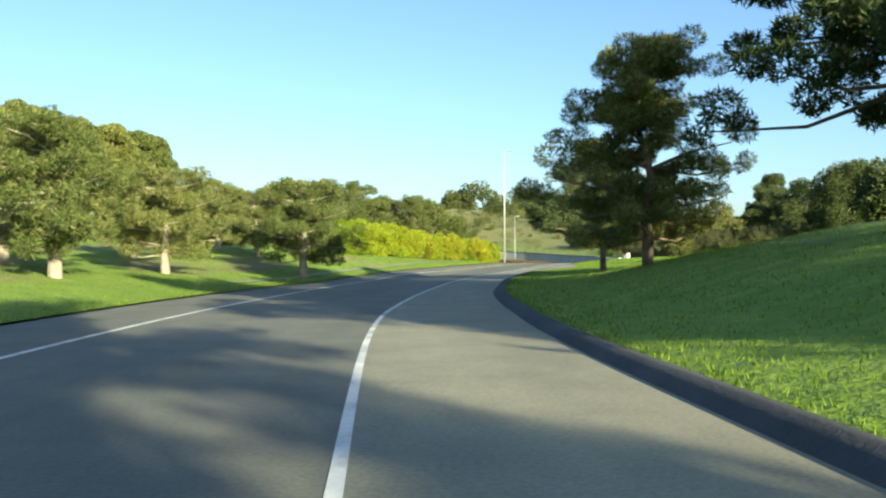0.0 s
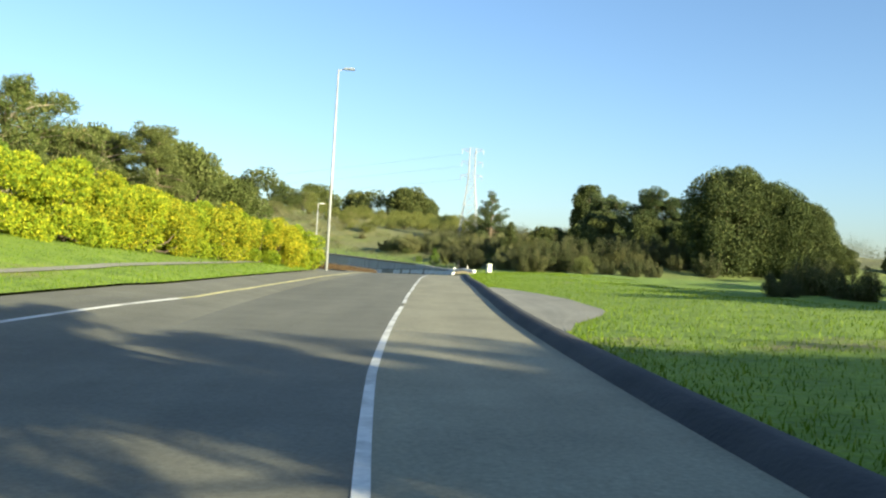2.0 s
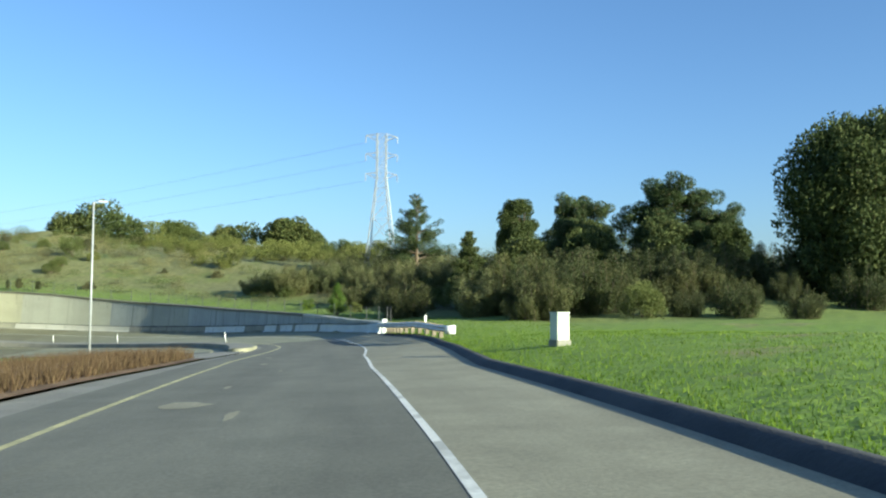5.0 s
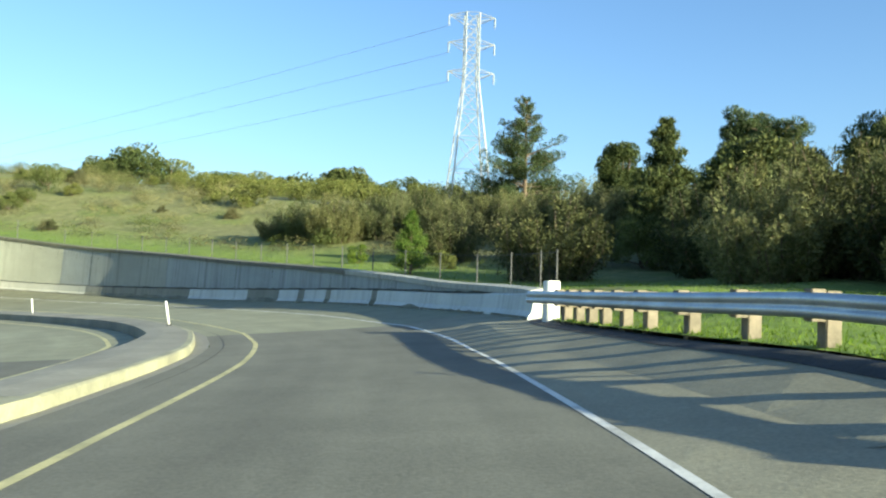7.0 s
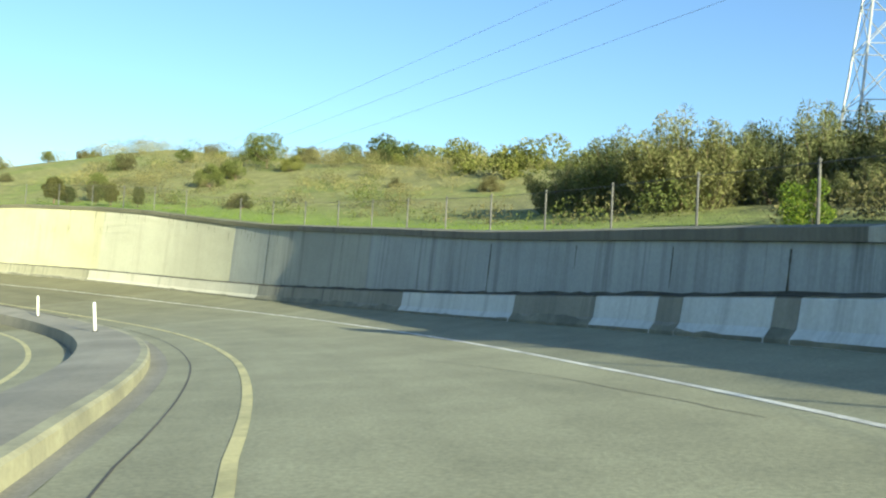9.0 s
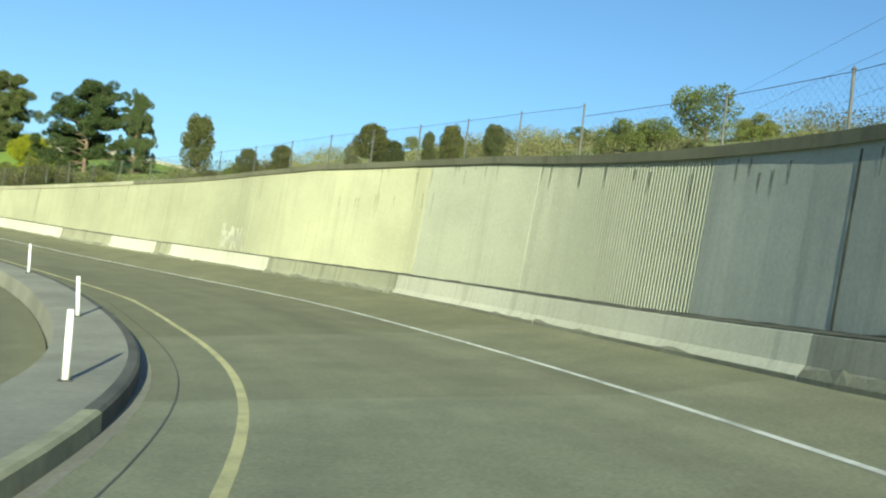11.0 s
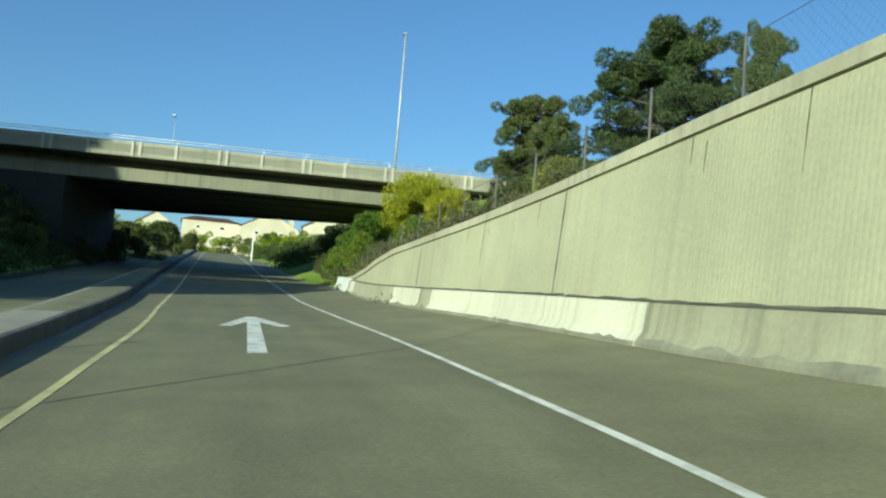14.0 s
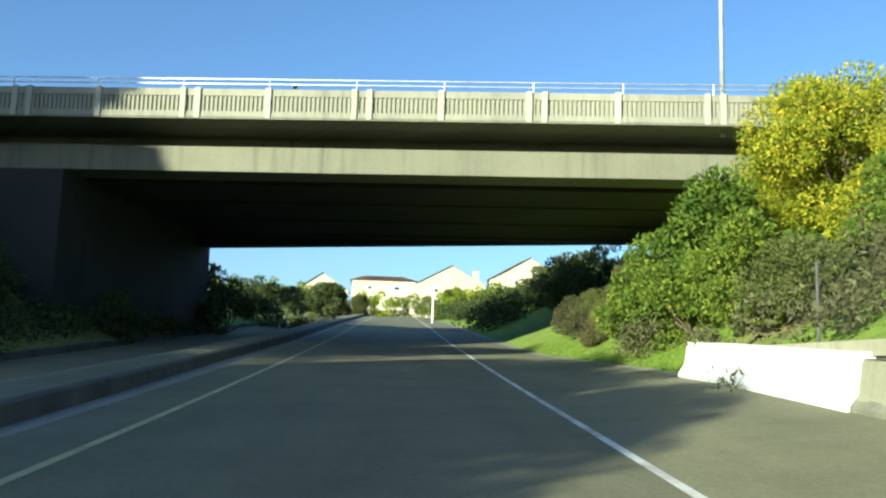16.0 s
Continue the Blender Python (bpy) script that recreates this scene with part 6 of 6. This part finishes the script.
skyline.matrix_basis, airy.matrix_basis = crest(skyline, 7.7, 241, 12.2), crest(airy, 11.4, 274, 16.6)
for kind, x, y, top in ((0, 8.9, 255, 13.2), (1, 15.8, 300, 21.4), (0, 19.5, 298, 20.2), (0, 25.3, 244.5, 11.2), (0, 28.2, 243, 10.7), (1, 31, 247, 11.4), (0, 25.1, 231, 9.2), (0, 6.7, 234, 8.9), (0, 40, 240, 11.3), (0, 36, 236, 10.3), (0, 46, 236, 12.0), (1, 48.5, 240, 13.0), (0, -2, 262, 12.5), (0, -20, 270, 13), (0, 3, 300, 18)):
    o = copy_thing((skyline, airy)[kind], Matrix.Identity(4))
    o.matrix_basis = crest(o, x, y, top)
for kind, x, y, top, wide in ((1, 11.7, 405.0, 34.5, 1.0), (0, 2.0, 405.0, 31.0, 0.9), (2, 39.6, 470.0, 36.4, 1.15), (0, 69.7, 394.6, 31.4, 1.0), (1, 60.5, 410.0, 30.0, 1.0), (0, 52.5, 424.0, 30.5, 0.7), (1, 45.5, 420.0, 27.5, 0.9), (0, 78.0, 400.0, 28.0, 1.0)):
    ob = (near_dark, airy, left_oak)[kind]
    o = copy_thing(ob, Matrix.Identity(4))
    k = max(1.0, (top - floor_at(x, y)) / (5.4, 3.9, 6.6)[kind])
    o.matrix_basis = at_ground(x, y, x * 29 % 360, k, 0.3) @ Matrix.Diagonal((wide, wide, 1.0, 1.0))
    tagged(o, "large rounded tree standing on the far crest")

# above the wall on the way to the overpass
wall_tree = put(pine(81, 7.0, 3.5, 0.06, 130000, "dark green pine standing above the retaining wall", PINE_DARK, size=0.14, thin=0.26, taper=0.5, puff=0.85), -43.4, 244.6, 0, 1.1)
again(wall_tree, -68.7, 255.8, 90, 1.16)
o = again(wall_tree, -40.8, 247.4, 190, 1.0)
o.matrix_basis = o.matrix_basis @ Matrix.Diagonal((0.5, 0.5, 0.98, 1.0))
wall_bush = broadleaf(84, 2.2, 1.1, 16000, "dense rounded dark olive bush behind the wall fence", THICKET, "shrub", BARK, 0.3, 0.075, 44, 0.5, "shrub", 0.12)
wall_bush.matrix_basis = at_ground(-25.4, 237.7, 0, (8.7 - floor_at(-25.4, 237.7)) / 2.1) @ Matrix.Diagonal((0.55, 0.55, 1.0, 1.0))
for x, y, top, half in ((-11.4, 225.6, 4.95, 0.6), (-8.2, 224.0, 4.95, 0.58), (-2.4, 222.0, 5.6, 0.85), (-1.7, 222.4, 5.1, 0.65), (1.2, 220.0, 5.05, 0.28), (2.5, 219.2, 5.15, 0.48), (4.8, 217.6, 4.9, 0.42)):
    k = (top - floor_at(x, y)) / 2.1
    o = again(wall_bush, x, y, x * 37 % 360, k)
    o.matrix_basis = o.matrix_basis @ Matrix.Diagonal((half / 1.05 / k, half / 1.05 / k, 1.0, 1.0))
yellow_bush = put(shrub(83, 3.8, 2.5, 42000, "large yellow-flowering bush on the embankment", YELLOW_BUSH, 0.085, dense=44), -69.9, 247.0, 30)
yellow_bush.matrix_basis = at_ground(-69.9, 247.0, 30, (9.5 - floor_at(-69.9, 247.0)) / 3.6, 0.2)
for x, y, top, t in ((-67.2, 247.9, 8.5, 0), (-71.6, 246.6, 8.0, 200), (-51.8, 246.4, 8.4, 10)):
    o = copy_thing(yellow_bush, Matrix.Identity(4))
    o.matrix_basis = at_ground(x, y, t, max(0.35, (top - floor_at(x, y)) / 3.6), 0.2)
    tagged(o, "yellow-flowering bush on the embankment", "", "embankment bushes")
for x, y, top in ((-70.4, 243.9, 6.6), (-72.6, 245.8, 7.2), (-73.5, 243.6, 5.6)):
    again(green_hedge, x, y, x * 41 % 360, (top - floor_at(x, y)) / 3.1, 0.2, "", "embankment bushes")
for x, y, k, t in ((-67.0, 241.9, 0.8, 0), (-70.8, 242.6, 0.85, 80), (-74.0, 243.6, 0.9, 160), (-64.5, 244.0, 0.8, 220)):
    again(green_hedge, x, y, t, k, 0.2, "", "embankment bushes")
for _ in range(12):
    s = g.uniform(236, 286)
    p = place(s, float(wall_face(s)) + 1.5 + g.uniform(0, 1.2))[0]
    again(g.choice((brush, olive)), p[0], p[1], g.uniform(0, 360), g.uniform(0.22, 0.4), 0.1, "", "wall top brush")
for _ in range(26):
    s = g.uniform(262, 298)
    p = place(s, float(right_edge(s)) + g.uniform(1.6, 6.5))[0]
    again(g.choice((brush, brush, olive)), p[0], p[1], g.uniform(0, 360), g.uniform(0.45, 0.8), 0.15, "", "embankment bushes")
# left embankment and verge by the overpass, in shade
for _ in range(20):
    s = g.uniform(262, 330)
    p = place(s, float(far_left(s)) - g.uniform(1.5, 4.0))[0]
    again(g.choice((olive, olive, brush, green)), p[0], p[1], g.uniform(0, 360), g.uniform(0.4, 0.75), 0.15, "", "left embankment bushes")
tall_tree = put(broadleaf(91, 22.0, 5.2, 26000, "tall dense green tree shading the road", OAK, bare=0.4, size=0.7, dense=80), 0, 0, 0)
tall_tree.matrix_basis = at_ground(-66.0, 191.4, 0, 1.0)
for x, y, k in ((-68.2, 185.4, 0.98), (-70.6, 179.0, 1.0), (-73.8, 171.0, 1.0), (-76.0, 165.0, 1.0), (-78.4, 158.0, 1.0)):
    again(tall_tree, x, y, x * 13 % 360, k)
for s, l, k in ((256, -25, 1.3), (261, -24, 1.45), (266, -25, 1.4), (270, -24, 1.25), (265.5, -19, 1.4), (270.5, -19, 1.42), (275.5, -20, 1.4), (280, -27, 1.4), (285, -31, 1.4), (290, -36, 1.4)):
    p = place(s, l)[0]
    again(left_oak, p[0], p[1], s * 13 % 360, k, 0.12, "dense green tree on the shaded embankment")
# beyond the overpass
far_bush = put(shrub(95, 3.2, 2.1, 2600, "yellow-green bush beside the far road", LIME_BUSH, 0.2), -150, 268, 0)
far_green = put(shrub(96, 3.2, 2.2, 2600, "green bush beside the far road", GREEN_BUSH, 0.2), -158, 262, 0)
for _ in range(16):
    s = g.uniform(385, 440)
    sgn = g.choice((1, 1, -1))
    l = float(right_edge(s)) + g.uniform(2, 14) if sgn > 0 else float(far_left(s)) - g.uniform(1, 12)
    p = place(s, l)[0]
    again(g.choice((far_bush, far_green, olive)), p[0], p[1], g.uniform(0, 360), g.uniform(0.6, 1.0), 0.1, "", "bushes beyond the overpass")
for k in range(22):
    p = BRIDGE_AT @ Vector((-46 + k * 3.9, 118 + (k * 7) % 5, 0))
    again((far_bush, far_green, olive, far_bush)[k % 4], p.x, p.y, k * 50, 1.5, 0.1, "", "bushes beyond the overpass")
shade_shrub = put(shrub(97, 3.6, 2.4, 3200, "dark dense shrub in the shade of the overpass", CYPRESS, 0.18), 0, 0, 0)
p = BRIDGE_AT @ Vector((-14.2, -3.0, 0))
shade_shrub.matrix_basis = at_ground(p.x, p.y, 0, 0.7, 0.3)
for k in range(14):
    p = BRIDGE_AT @ Vector((-12.6 - (k % 3) * 2.2, -9.0 + k * 4.7, 0))
    again(shade_shrub, p.x, p.y, k * 70, 1.05 if k > 4 else 0.55, 0.2, "", "left embankment bushes")
# Dark shrubs added in front of the abutment to deepen its shade.
for k in range(14):
    q = g.uniform(0, 8)
    p = BRIDGE_AT @ Vector((-13.4 - q, -9.5 + k * 0.68, 0))
    again(shade_shrub, p.x, p.y, k * 47 % 360, g.uniform(0.4, 0.52) * (1.1 - q * 0.07), 0.2, "", "left embankment bushes")
for k in range(16):
    p = BRIDGE_AT @ Vector((7.6 + (k * 5) % 3 * 1.3, 23.0 + k * 2.0, 0))
    again(shade_shrub, p.x, p.y, k * 61 % 360, 0.75 + (k % 4) * 0.08, 0.3, "dark dense shrub on the slope beyond the overpass", "slope bushes")
for k in range(9):
    p = BRIDGE_AT @ Vector((6.4 + (k * 7) % 4 * 0.8, 1.5 + k * 0.9, 0))
    again((brush, olive)[k % 2], p.x, p.y, k * 67 % 360, 0.5 + (k % 3) * 0.1, 0.2, "grey-green brush on the slope beside the overpass", "slope bushes")
for off, y, top, half in ((-30.6, 118, 14.1, 3.4), (-24.2, 118, 14.9, 3.9), (-18.9, 118, 13.1, 1.9), (-35.6, 116, 14.0, 2.6), (-3.2, 128, 15.4, 2.6), (1.6, 128, 15.0, 2.2)):
    p = BRIDGE_AT @ Vector((off, y, 0))
    k = max(0.4, (top - floor_at(p.x, p.y)) / 5.4)
    o = again(near_dark, p.x, p.y, off * 40 % 360, k, 0.1, "clipped dark round tree in front of houses")
    o.matrix_basis = o.matrix_basis @ Matrix.Diagonal((half / 3.3 / k, half / 3.3 / k, 1.0, 1.0))
# The dark leaf colour here stands in for the overpass's shadow on the slope.
clumps = []
gh = random.Random(19)
for _ in range(300):
    s, u, k = gh.uniform(333, 382), 0.8 + 15 * gh.random(), gh.uniform(0.7, 1.4)
    x, y, _ = place(s, float(right_edge(s)) + u)[0]
    for _ in range(3):
        clumps.append((Vector((x + gh.uniform(-1, 1), y + gh.uniform(-1, 1), floor_at(x, y) + k * gh.uniform(0.2, 1.2))), 0.8 * k))
tagged(new("slope_thicket", leaf_mesh("slope_thicket", clumps, 60000, 0.2, 0.8, CYPRESS, 19)), "dense thicket beyond the overpass, leaves dark to imitate bridge shade", "brush", kind="stuff")
pole_at = Vector((-138.4, 255.8, 0))
sign = thing("road_sign_post", "slim white post beside the far road", "post", at=Matrix.Translation((pole_at.x, pole_at.y, floor_at(pole_at.x, pole_at.y))))
bm = bmesh.new()
rod(bm, (0, 0, -0.2), (0, 0, 4.7), 0.1, 0.08, 8)
part("post_body", bm, PAINT, sign)


# ---- grass and weeds ----
def blades(name, spots, height, mat, label, seed):
    """Tufts of thin blades: one joined mesh."""
    gg = np.random.default_rng(seed)
    n = len(spots)
    p = np.asarray(spots)
    h = height * (0.45 + 0.9 * gg.random(n))
    t = gg.random(n) * 6.283
    w = 0.006 + 0.008 * gg.random(n)
    side = np.stack([np.cos(t), np.sin(t), 0 * t], 1) * w[:, None]
    tip = p + np.stack([gg.normal(size=n) * 0.35 * h, gg.normal(size=n) * 0.35 * h, h], 1)
    v = np.stack([p - side, p + side, tip], 1).reshape(-1, 3)
    me = bpy.data.meshes.new(name)
    me.vertices.add(3 * n)
    me.vertices.foreach_set("co", v.ravel())
    me.loops.add(3 * n)
    me.loops.foreach_set("vertex_index", np.arange(3 * n))
    me.polygons.add(n)
    me.polygons.foreach_set("loop_start", np.arange(0, 3 * n, 3))
    me.materials.append(mat)
    me.update(calc_edges=True)
    tagged(new(name, me), label, "grass", kind="stuff")


def scatter(n, s0, s1, u0, u1, side, seed):
    gg = np.random.default_rng(seed)
    s = s0 + (s1 - s0) * gg.random(n)
    u = u0 + (u1 - u0) * gg.random(n) ** 1.5
    l = right_edge(s) + 0.4 + u if side > 0 else far_left(s) - u
    free = ~((side > 0) & (s > 54.5) & (s < 73) & (u < np.interp(s, [54.5, 56, 58, 60, 64.6, 68.6, 72.2, 73.2], [0.1, 0.4, 1.3, 1.8, 1.7, 1.2, 0.5, 0.2])))
    s, l = s[free], l[free]
    p = place(s, l)
    p[:, 2] = ground_height(s, l, p[:, 0], p[:, 1]) - 0.01
    return p


blades("grass_tufts", np.vstack([scatter(90000, 5, 158, 0, 9, 1, 1), scatter(40000, 5, 90, 0, 9, -1, 2), scatter(12000, 292, 312, 0, 5, 1, 7), scatter(26000, 159, 290, 1.4, 7, 1, 8)]), 0.075, GRASS_BLADE, "bright green roadside grass tufts", 3)
gg = np.random.default_rng(9)
s = 104 + 29 * gg.random(22000)
f = gg.random(22000)
gl_, gr_ = opposing_right(s) + 0.1, np.minimum(left_edge(s), yellow_line(s) - 1.1) - 0.1
blades("dry_weeds", place(s, gl_ + (gr_ - gl_) * f, 0.1), 0.4, DRY_BLADE, "brown dry weeds between the carriageways", 10)
